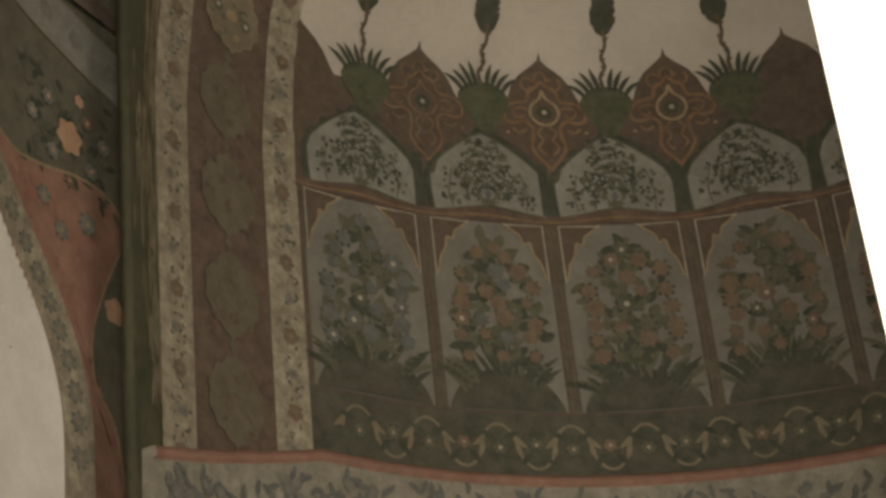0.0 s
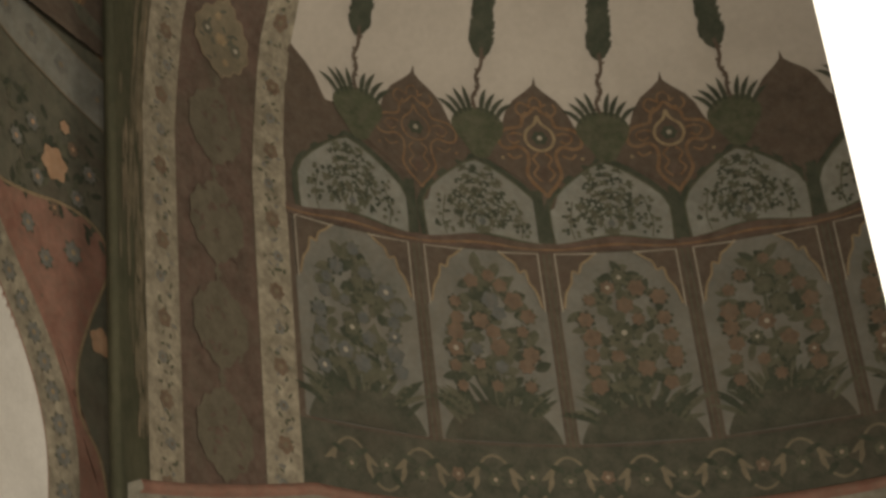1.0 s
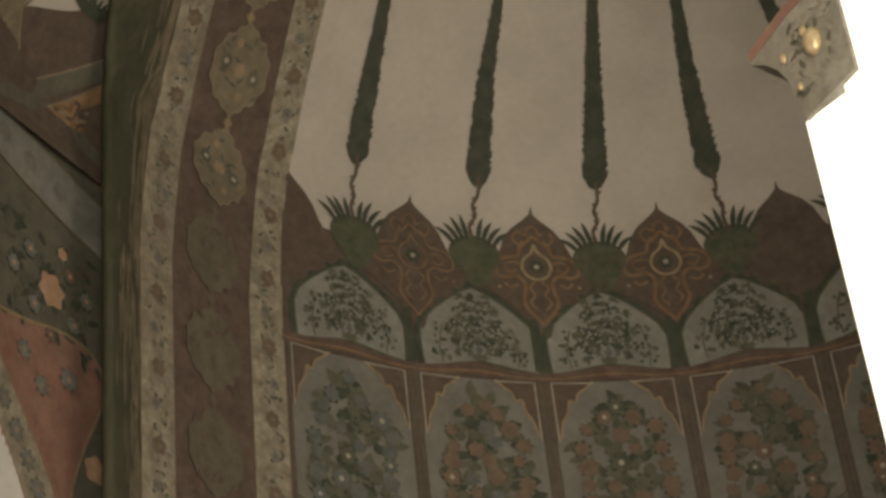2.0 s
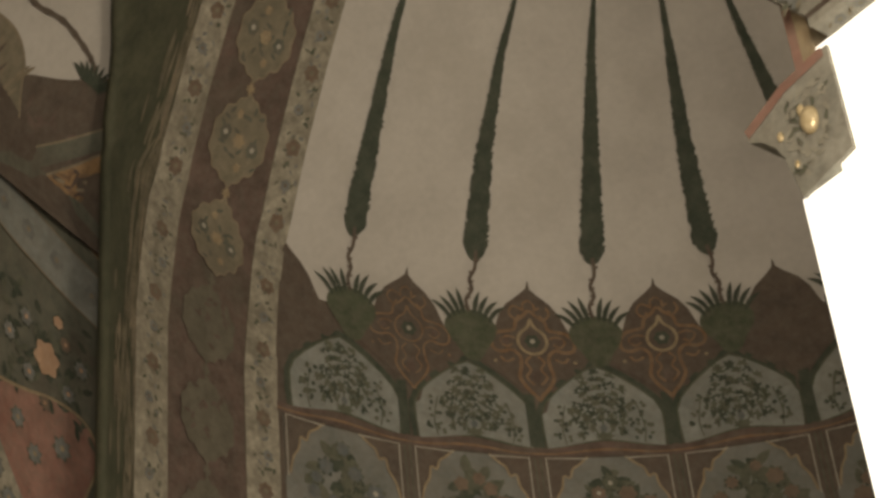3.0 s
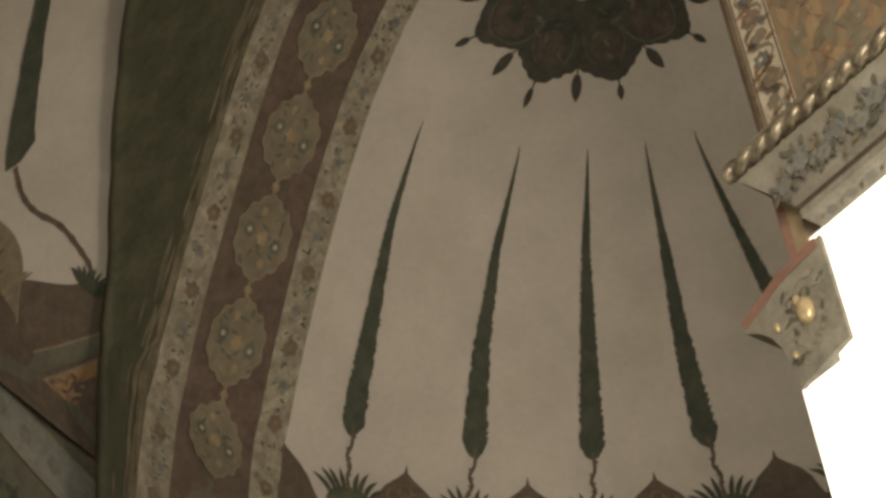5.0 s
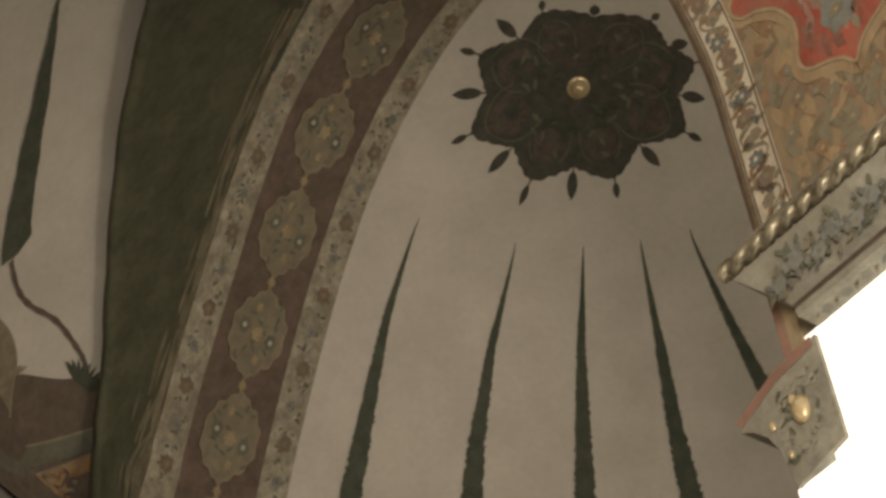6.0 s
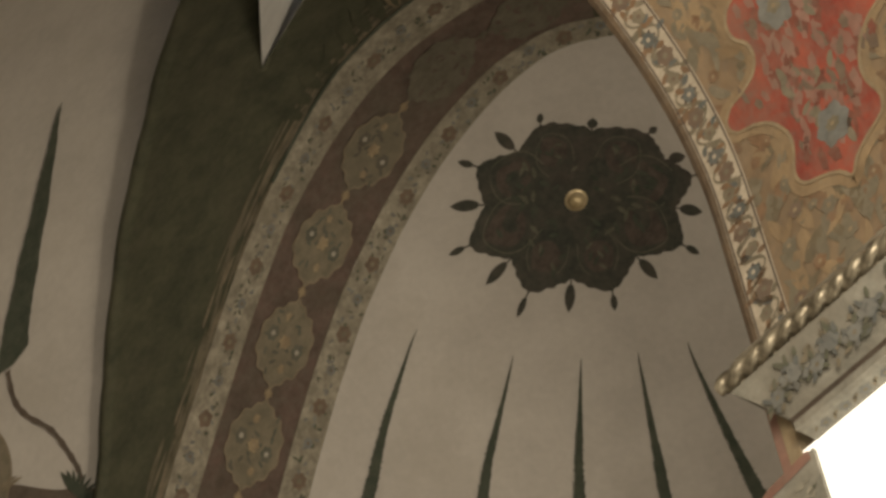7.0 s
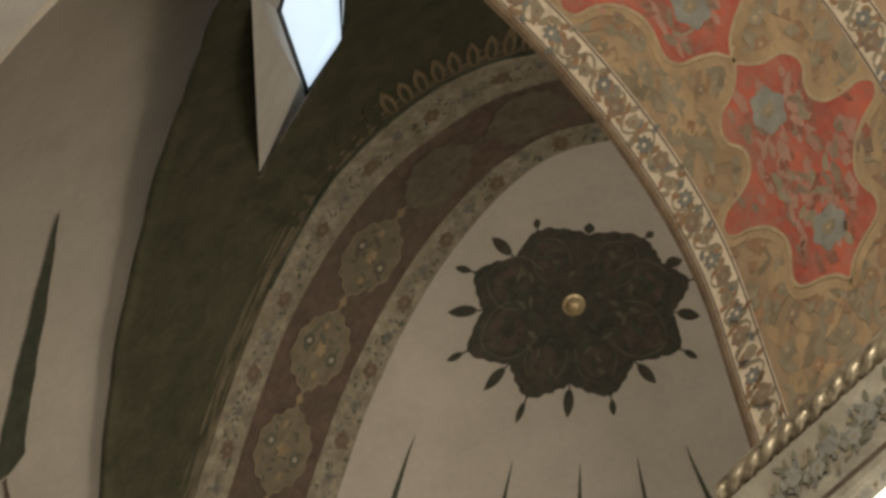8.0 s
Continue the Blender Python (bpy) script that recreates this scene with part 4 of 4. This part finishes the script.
stroke(s, lambda a, b: gp(a, b, 0.003), [(x - 0.03, y - 0.15) for x, y in diag], 0.012, 1)
for i in range(2, len(diag) - 1, 3):
    flower(s, lambda a, b, m=0.0: gp(a, b, 0.003 + m), diag[i][0], diag[i][1], 0.06, 2, 3, rnd)
part("diagonal_band", s, [TYMP, OUTLINE, SLATE, OUTLINE], bay, "grey diagonal band with flowers")
s = Sheet()
fp = bay_place(-66.2, 6.86, 0.012)
for x, y, r, tone in ((0, 0, 0.105, 0), (-0.17, 0.15, 0.05, 1), (0.14, 0.15, 0.045, 2), (-0.13, -0.14, 0.05, 1), (0.17, -0.12, 0.05, 1), (0.08, 0.25, 0.04, 0), (-0.3, 0.0, 0.05, 1), (0.0, -0.25, 0.04, 2), (0.26, 0.06, 0.05, 1)):
    flower(s, fp, x, y, r, tone, 3, rnd, 4)
for i in range(70):
    leaf(s, fp, rnd.uniform(-0.4, 0.34), rnd.uniform(-0.3, 0.32), 0.08, 0.035, rnd.uniform(-3, 3), 4 if i % 2 else 5)
part("spandrel_flowers", s, [PEACH, SLATE, ORANGE, PEACH, CYPRESS, LEAF], bay, "orange and blue flowers on dark green")
s = Sheet()
rp = bay_place(-66, 6.1, 0.010)
red = curve([(-0.6, 0.50), (-0.44, 0.46), (-0.2, 0.50), (0.05, 0.56), (0.25, 0.55), (0.36, 0.47), (0.39, 0.37), (0.33, 0.20), (0.24, 0.0), (0.15, -0.28), (0.17, -0.52), (0.30, -0.70), (0.36, -1.0), (0.36, -1.2), (-0.6, -1.2)], 4)
fill(s, rp, red, (-0.1, 0.0), 0)
stroke(s, lambda a, b: rp(a, b, 0.003), red[:-6], 0.018, 1)
for x, y, r in ((0.12, 0.32, 0.06), (-0.08, 0.20, 0.05), (0.31, -0.09, 0.08), (-0.22, 0.33, 0.05)):
    flower(s, lambda a, b, m=0.0: rp(a, b, 0.006 + m), x, y, r, 2 if x < 0.2 else 3, 3 if x > 0.2 else 1, rnd, 4)
part("red_spandrel", s, [REDWALL, GOLD, SLATE, PEACH, TEAL], bay, "faded red spandrel with ochre outline")
s = Sheet()
arch_mid = curve([(-0.75, 0.34), (-0.55, 0.15), (-0.36, -0.05), (-0.20, -0.24), (-0.08, -0.44), (0.0, -0.68), (0.02, -0.95), (0.02, -1.4)], 5)
ap = lambda a, b, more=0.0: rp(a, b, 0.016 + more)
stroke(s, ap, arch_mid, 0.25, 0)
stroke(s, lambda a, b: ap(a, b, 0.004), [(x - 0.11, y - 0.05) for x, y in arch_mid], 0.03, 1)
for i in range(3, len(arch_mid) - 1, 3):
    flower(s, lambda a, b, m=0.0: ap(a, b, 0.004 + m), arch_mid[i][0] + 0.01, arch_mid[i][1], 0.052, 2, 3, rnd, 4)
part("arch_border", s, [CREAM, REDWALL, SLATE, GOLD, TEAL], bay, "cream arch border with blue flowers")
s = Sheet()
low = [(x - 0.10, y - 0.06) for x, y in arch_mid]
fill(s, lambda a, b: rp(a, b, 0.020), low + [(-0.9, -1.4), (-0.9, 0.2)], (-0.5, -0.6), 0)
part("blind_arch", s, LIME, bay, "limewashed recess of a low arch")
# the side bay's cypress, its bent trunk and tuft
s = Sheet()
rows = []
for i in range(61):
    u = i / 60
    th = -84.6 + (-110.1 + 84.6) * u
    z = float(np.interp(-th, (84.1, 86.2, 91.8, 98.0, 104.0, 110.1), (8.45, 8.495, 8.64, 8.76, 8.82, 8.84)))
    w = 0.125 * min(1, (u / 0.015) ** 0.3) * (1 - u) ** 0.85 + 0.002
    v = at_height(z)
    rows.append([bay_shell(th, v + sgn * (w + rnd.uniform(-0.004, 0.004)) * 0.9, 0.012) for sgn in (-1, 0, 1)])
s.grid(rows)
part("cypress", s, CYPRESS, bay, "painted dark green leaning cypress")
s = Sheet()
tw = curve([(-84.5, 8.43), (-81.5, 8.40), (-79, 8.41), (-75.5, 8.46), (-72, 8.46), (-69.5, 8.44), (-68.0, 8.40)], 5)
tp = lambda a, b: bay_shell(a, at_height(b), 0.013)
for i in range(len(tw) - 1):
    (a0, z0), (a1, z1) = tw[i], tw[i + 1]
    w0, w1 = 0.010 + 0.004 * (i % 3 == 0), 0.010 + 0.004 * (i % 3 == 2)
    s.face([tp(a0, z0 - w0), tp(a1, z1 - w1), tp(a1, z1 + w1), tp(a0, z0 + w0)])
tuft = bay_place(-68.2, 8.36, 0.014)
for i in range(9):
    u = -1 + i / 4
    leaf(s, tuft, u * 0.07, 0.0, 0.13, 0.028, u * 0.8 - 0.3, 1, u * 0.5)
part("bent_trunk", s, [BROWN, CYPRESS], bay, "thin bent painted trunk with a tuft")

# ---- the nave arch at the near side ----
K = 0.45
EX, EY = 1.95 * K, 8.79 * K
DA = radians(-49)
D2, N2 = Vector((math.cos(DA), math.sin(DA), 0)), Vector((math.sin(DA), -math.cos(DA), 0))


def jamb(l, s_, z):
    """l along the jamb from its far edge, s_ out from its face into the arch, z as height; K scales all about the
    camera's eye to fit its view.
    """
    p = Vector((EX, EY, 0)) + (D2 * l + N2 * s_) * K
    p.z = 1.6 + (z - 1.6) * K
    return p


def box(sheet, l0, l1, s0, s1, z0, z1, slot=0):
    q = [jamb(l, s_, z) for z in (z0, z1) for s_ in (s0, s1) for l in (l0, l1)]
    for f in ((0, 1, 3, 2), (4, 6, 7, 5), (0, 4, 5, 1), (2, 3, 7, 6), (0, 2, 6, 4), (1, 5, 7, 3)):
        sheet.face([q[i] for i in f], slot)


arch = structure("nave_arch", "painted nave arch with floral borders above a carved cornice", "arch")
tall = structure("glowing_jamb", "overexposed white jamb under the cornice, made to glow", "window")
LW = 2.6
# the white jamb's face under the cornice, brightened by its own emission
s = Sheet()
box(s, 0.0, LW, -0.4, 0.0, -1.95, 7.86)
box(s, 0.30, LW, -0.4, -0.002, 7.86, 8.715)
part("pane", s, JAMB_GLOW, tall, "white jamb face that glows in place of strong light", smooth=False)

# carved bracket under the cornice
bracket = tagged(new("bracket"), "grey-green painted bracket with red upper edge and gilt studs", "bracket")
cornice = tagged(new("cornice"), "painted cornice with gilt rope moulding and blue-grey flowers", "cornice")
s = Sheet()
prof = [(0.42, 8.66), (0.42, 7.935), (0.03, 7.85), (0.00, 8.02), (-0.03, 8.16), (-0.08, 8.27), (-0.16, 8.36), (-0.25, 8.42), (-0.25, 8.51)]
front, back = [jamb(l, 0.03, z) for l, z in prof], [jamb(l, -0.30, z) for l, z in prof]
s.face(front, 0)
s.face(list(reversed(back)), 0)
for i in range(len(prof)):
    j = (i + 1) % len(prof)
    s.face([front[i], back[i], back[j], front[j]], 1 if i in (len(prof) - 1, len(prof) - 2) else 0)
jp = lambda l0, z0, out: (lambda a, b, more=0.0: jamb(l0 + a, out + more, z0 + b))
pl = jp(0.12, 8.25, 0.036)
rnd = random.Random(31)
stroke(s, pl, [(-0.37, 0.22), (-0.05, 0.34), (0.27, 0.38)], 0.07, 1)
for i in range(70):
    x, y = rnd.uniform(-0.06, 0.22), rnd.uniform(-0.26, 0.24)
    if i % 4:
        leaf(s, pl, x, y, 0.075, 0.03, rnd.uniform(-3, 3), (2, 3, 4, 3)[i % 4], rnd.uniform(-1, 1))
    else:
        blob(s, lambda a, b: pl(a, b, 0.003), x, y, 0.03, 0.03, 0, 3, lobes=5)
part("body", s, [STONE, REDWALL, SLATE, STONE_LIGHT, LEAF], bracket, smooth=False)
for cx, cz, r in ((0.20, 8.27, 0.062), (0.155, 8.37, 0.026), (-0.02, 8.30, 0.022), (0.05, 8.06, 0.018)):
    s = Sheet()
    rows = []
    for j in range(7):
        t = j / 6 * math.pi / 2
        rows.append([jamb(cx + r * math.cos(p) * max(math.cos(t), 0.03), 0.035 + r * 0.8 * math.sin(t), cz + 1.5 * r * math.sin(p) * max(math.cos(t), 0.03)) for p in np.linspace(0, 2 * math.pi, 17)[:-1]])
    s.grid(rows, closed=True)
    part("stud", s, BRASS, bracket, "gilt stud")
# narrow post between bracket and cornice
s = Sheet()
box(s, 0.17, 0.24, -0.3, 0.01, 8.58, 9.2, 0)
box(s, 0.24, 0.33, -0.3, 0.02, 8.62, 9.2, 1)
part("post", s, [REDWALL, GOLD], arch, "narrow brown and ochre post", smooth=False)


# cornice: mouldings swept along the jamb and returned at the far end
def sweep(pro, mat, name, label, l0=0.2, l1=LW, under=0.0):
    """pro: (outward, height) points; the far end returns round the corner and may slant back underneath."""
    s = Sheet()
    rows = []
    rows.append([jamb(l0 - o * 0.6 + under * (pro[-1][1] - z), -0.3, z) for o, z in pro])
    rows.append([jamb(l0 - o * 0.6 + under * (pro[-1][1] - z), o, z) for o, z in pro])
    for l in np.linspace(l0 + 0.3, l1, 10):
        rows.append([jamb(l, o, z) for o, z in pro])
    s.grid(rows)
    return part(name, s, mat, cornice, label, smooth=False)


sweep([(0.0, 8.71), (0.12, 8.71), (0.15, 8.725), (0.15, 8.78), (0.12, 8.80)], STONE, "fillet", "grey painted fillet with small flowers", 0.52)
# the groove's shade is put into its brown colour
sweep([(0.10, 8.80), (0.10, 8.83), (0.13, 8.84)], BROWN, "shadow_line", "groove coloured dark brown for its shade", 0.47)
sweep([(0.13, 8.84), (0.17, 8.88), (0.20, 9.02), (0.26, 9.14), (0.27, 9.17), (0.0, 9.17)], STONE, "frieze", "grey painted frieze with blue flowers", 0.32, LW, 0.5)
sweep([(0.24, 9.17), (0.24, 9.36), (0.18, 9.46), (0.06, 9.52), (0.0, 9.52)], CREAM, "cyma", "worn cream upper moulding", 0.30)
s = Sheet()
rows = []
for i in range(300):
    l = 0.10 + i * (LW - 0.10) / 299
    row = []
    for j in range(16):
        p = 2 * math.pi * j / 16
        r = 0.066 * (0.5 + 0.5 * abs(math.cos(p - l * 23)) ** 0.7)
        row.append(jamb(l, 0.27 + r * math.cos(p), 9.245 + r * math.sin(p)))
    rows.append(row)
s.grid(rows, closed=True)
s.face(rows[0])
part("rope_moulding", s, GILT, cornice, "dull gilt twisted rope moulding")
# flowers painted along the frieze and smaller ones along the fillet
rnd = random.Random(41)
for n, l in enumerate(np.arange(0.42, LW - 0.1, 0.155)):
    sl = lambda a, b, m=0.0: jamb(l + a, 0.20 + (b > 0) * b * 0.5 + max(0, b + 0.12) * 0.06 + 0.012 + m, 9.0 + b)
    s = Sheet()
    up = 0.0 if n % 2 else -0.06
    for j in range(9):
        leaf(s, sl, rnd.uniform(-0.07, 0.07), rnd.uniform(-0.14, 0.08), rnd.uniform(0.05, 0.08), 0.03, rnd.uniform(-3, 3), rnd.choice((2, 2, 3, 1)), rnd.uniform(-1, 1))
    flower(s, sl, rnd.uniform(-0.015, 0.015), up, 0.058, 0, 2, rnd, 1)
    for j in range(6):
        a = j * 1.05 + rnd.uniform(-0.3, 0.3)
        leaf(s, lambda x, y: sl(x, y, 0.001), math.sin(a) * 0.05, up + math.cos(a) * 0.05, rnd.uniform(0.05, 0.08), 0.032, a + rnd.uniform(-0.4, 0.4), 1 if j % 2 else 3, rnd.uniform(-1, 1))
    blob(s, lambda x, y: sl(x, y, 0.002), 0.078, -0.06 - up, 0.026, 0.03, 0, 0, lobes=5)
    stroke(s, sl, curve([(-0.03, up - 0.03), (0.03, -0.04), (0.075, -0.06 - up)], 3), 0.010, 3)
    part("frieze_flower", s, [SLATE, DEEP_SLATE, MEDAL, LEAF], cornice, "blue-grey painted flower")
    s = Sheet()
    fl = lambda a, b, m=0.0: jamb(l + 0.16 + a, 0.065 + b, 8.707 - m)
    blob(s, fl, 0, 0, 0.046, 0.036, 0.5, 0, lobes=5)
    blob(s, lambda x, y: fl(x, y, 0.002), 0, 0, 0.018, 0.016, 0, 1, lobes=5)
    leaf(s, fl, 0.05, -0.03, 0.06, 0.022, 0.6, 1)
    leaf(s, fl, -0.05, 0.02, 0.05, 0.020, -2.2, 1)
    part("fillet_flower", s, [SLATE, MEDAL], cornice, "small grey painted flower")
# soffit
ARC_Z, ARC_R = 10.75, 3.1
FOOT = 9.3


def soffit(l, q, out=0.0):
    """q up the soffit from its foot, out from its face."""
    if q < ARC_Z - FOOT:
        return jamb(l, out, FOOT + q)
    a = (q - (ARC_Z - FOOT)) / ARC_R
    return jamb(l, ARC_R - (ARC_R - out) * math.cos(a), ARC_Z + (ARC_R - out) * math.sin(a))


QT = 5.6
L0, L1, L2, L3 = 0.27, 0.54, 1.97, 2.24
qs = np.linspace(0, QT, 70)
s = Sheet()
s.grid([[soffit(l, q, o) for l, o in ((L0 - 0.09, -0.35), (L0 - 0.09, -0.03), (L0 - 0.04, 0.0), (L0, 0.0), (L3, 0.0), (L3 + 0.05, -0.02), (L3 + 0.05, -0.35))] for q in qs])
for i in range(len(s.slots)):
    s.slots[i] = 1 if i % 6 in (0, 1, 2) else 0
part("soffit", s, [TAN, ramp_material("arch_edge_paint", (0.10, 0.068, 0.043), (0.19, 0.135, 0.085), 9, 0.9, 0.3)], arch, "tan painted soffit", smooth=False)
for la, lb in ((L0, L1), (L2, L3)):
    s = Sheet()
    s.grid([[soffit(l, q, 0.010) for l in np.linspace(la, lb, 3)] for q in qs], 0)
    lm = (la + lb) / 2
    sp = lambda a, b, m=0.0: soffit(lm + a, b, 0.014 + m)
    for x in (-0.12, 0.12):
        stroke(s, sp, [(x, q) for q in qs], 0.014, 1)
    rnd = random.Random(int(la * 100))
    q, i = 0.1, 0
    while q < QT - 0.1:
        sg = 1 if i % 2 else -1
        stroke(s, sp, curve([(sg * 0.08, q - 0.11), (sg * -0.06, q - 0.03), (sg * -0.08, q + 0.05), (sg * 0.05, q + 0.11)], 4), 0.018, 2)
        flower(s, sp, sg * 0.02, q, 0.078 if i % 3 == 0 else 0.060, (3, 5, 2)[i % 3], (2, 0, 3)[i % 3], rnd, 1 if i % 3 == 1 else None)
        for j in range(8):
            leaf(s, sp, rnd.uniform(-0.085, 0.085), q + rnd.uniform(-0.1, 0.1), 0.085, 0.045, rnd.uniform(-3, 3), (4, 2, 4, 5)[j % 4], rnd.uniform(-1.2, 1.2))
        q += 0.18
        i += 1
    part("floral_border", s, [IVORY, BROWN, MEDAL, ORANGE, RUST, DEEP_SLATE], arch, "ivory border with orange and grey flowers")
DARK_RED = ramp_material("dark_red_paint", (0.15, 0.05, 0.035), (0.24, 0.09, 0.06), 14, 0.9, 0.2)
AMBER_WASH = ramp_material("ochre_wash_paint", (0.22, 0.152, 0.085), (0.335, 0.24, 0.138), 9, 0.9, 0.25, wear=0.3, stretch=0.45)
OLIVE_WASH = ramp_material("olive_wash_paint", (0.12, 0.098, 0.062), (0.20, 0.16, 0.10), 10, 0.9, 0.2, stretch=0.45)
# red cusped medallions with grey flowers on the tan ground
lm = (L1 + L2) / 2
rnd = random.Random(99)
s = Sheet()
gp = lambda a, b, m=0.0: soffit(lm + a, b, 0.006 + m)
for i in range(760):
    leaf(s, lambda a, b: gp(a, b, rnd.uniform(0, 0.003)), rnd.uniform(-0.69, 0.69), rnd.uniform(0.05, QT - 0.1), rnd.uniform(0.12, 0.30), rnd.uniform(0.05, 0.12), rnd.choice((0.0, math.pi)) + rnd.uniform(-0.8, 0.8), rnd.choice((0, 0, 1, 2, 6, 6, 4)), rnd.uniform(-1.0, 1.0))
for i in range(90):
    flower(s, lambda a, b, m=0.0: gp(a, b, 0.004 + m), rnd.uniform(-0.65, 0.65), rnd.uniform(0.1, QT - 0.2), rnd.uniform(0.04, 0.07), rnd.choice((0, 1, 5, 2)), 3, rnd)
tagged(part("soffit_foliage", s, [MEDAL, RUST, MEDAL, GOLD, OLIVE_WASH, ORANGE, AMBER_WASH], arch, "dense tan and olive painted foliage"), kind="stuff")
for n, (ca, cb) in enumerate(((0.01, 1.90), (0.01, 4.0))):
    half = [(0.0, 1.0), (0.07, 0.92), (0.17, 0.85), (0.29, 0.81), (0.36, 0.71), (0.36, 0.60), (0.30, 0.50), (0.30, 0.38), (0.37, 0.28), (0.50, 0.23), (0.62, 0.21), (0.70, 0.12), (0.66, 0.01),
            (0.52, -0.05), (0.40, -0.15), (0.32, -0.32), (0.32, -0.48), (0.37, -0.66), (0.33, -0.79), (0.19, -0.86), (0.07, -0.94), (0.0, -1.04)]
    out = curve(mirror(half), 3, True)
    mp = lambda a, b, m=0.0: soffit(min(max(lm + ca + a, L1 + 0.002), L2 - 0.002), cb + b, 0.016 + m)
    s = Sheet()
    fill(s, mp, out, (0, 0), 0)
    stroke(s, lambda a, b: mp(a, b, -0.004), [(x * 1.06, y * 1.045) for x, y in out], 0.10, 7, True)
    stroke(s, lambda a, b: mp(a, b, 0.004), out, 0.026, 1, True)
    for x, y in ((0, 0.56), (0, -0.56)):
        blob(s, lambda a, b: mp(a, b, 0.004), x, y, 0.14, 0.19, 0.0, 2, lobes=6, depth=0.22)
        flower(s, lambda a, b, m=0.0: mp(a, b, 0.007 + m), x, y, 0.06, 3, 1, rnd)
    for i in range(46):
        leaf(s, lambda a, b: mp(a, b, 0.003), rnd.uniform(-0.26, 0.26), rnd.uniform(-0.7, 0.7), rnd.uniform(0.10, 0.2), rnd.uniform(0.035, 0.06), rnd.choice((0.0, math.pi)) + rnd.uniform(-0.6, 0.6), rnd.choice((3, 4, 6, 5)), rnd.uniform(-1, 1))
    for i in range(120):
        u = rnd.uniform(-0.78, 0.78)
        w = 0.26 if abs(u) > 0.25 else 0.5
        blob(s, lambda a, b: mp(a, b, 0.002), rnd.uniform(-w, w), u, rnd.uniform(0.02, 0.045), rnd.uniform(0.05, 0.12), rnd.uniform(-0.3, 0.3), rnd.choice((6, 6, 4, 4, 4, 5)), lobes=5)
    part("red_medallion", s, [RED, GOLD, SLATE, MEDAL, REDWALL, ORANGE, DARK_RED, AMBER_WASH], arch, "red cusped medallion outlined in gold")

# ---- unseen floor, walls and ceiling added to shut outside light from the nave ----
def slab(name, label, category, lo, hi, mat, holes=()):
    ob = structure(name, label, category)
    s = Sheet()
    q = [Vector((x, y, z)) for z in (lo[2], hi[2]) for y in (lo[1], hi[1]) for x in (lo[0], hi[0])]
    for f in ((0, 1, 3, 2), (4, 6, 7, 5), (0, 4, 5, 1), (2, 3, 7, 6), (0, 2, 6, 4), (1, 5, 7, 3)):
        s.face([q[i] for i in f])
    part("body", s, mat, ob, smooth=False)
    return ob


slab("floor", "unseen worn pale stone floor added under the nave", "floor", (-6, -5, -0.2), (7, 11, 0), GROUND)
slab("ceiling", "unseen plain limewashed ceiling added above the dome to block light", "ceiling", (-6, -5, 12.0), (7, 11, 12.2), LIME)
slab("wall_north", "unseen plain limewashed end wall added to block light", "wall", (-6, 11, 0), (7, 11.3, 12), LIME)
slab("wall_south", "unseen plain limewashed wall added behind the camera to block light", "wall", (-6, -5.3, 0), (7, -5, 12), LIME)
slab("wall_west", "unseen plain limewashed side wall added to block light", "wall", (-6.3, -5, 0), (-6, 11, 12), LIME)
slab("wall_east", "unseen plain limewashed side wall added to block light", "wall", (7, -5, 0), (7.3, 11, 12), LIME)
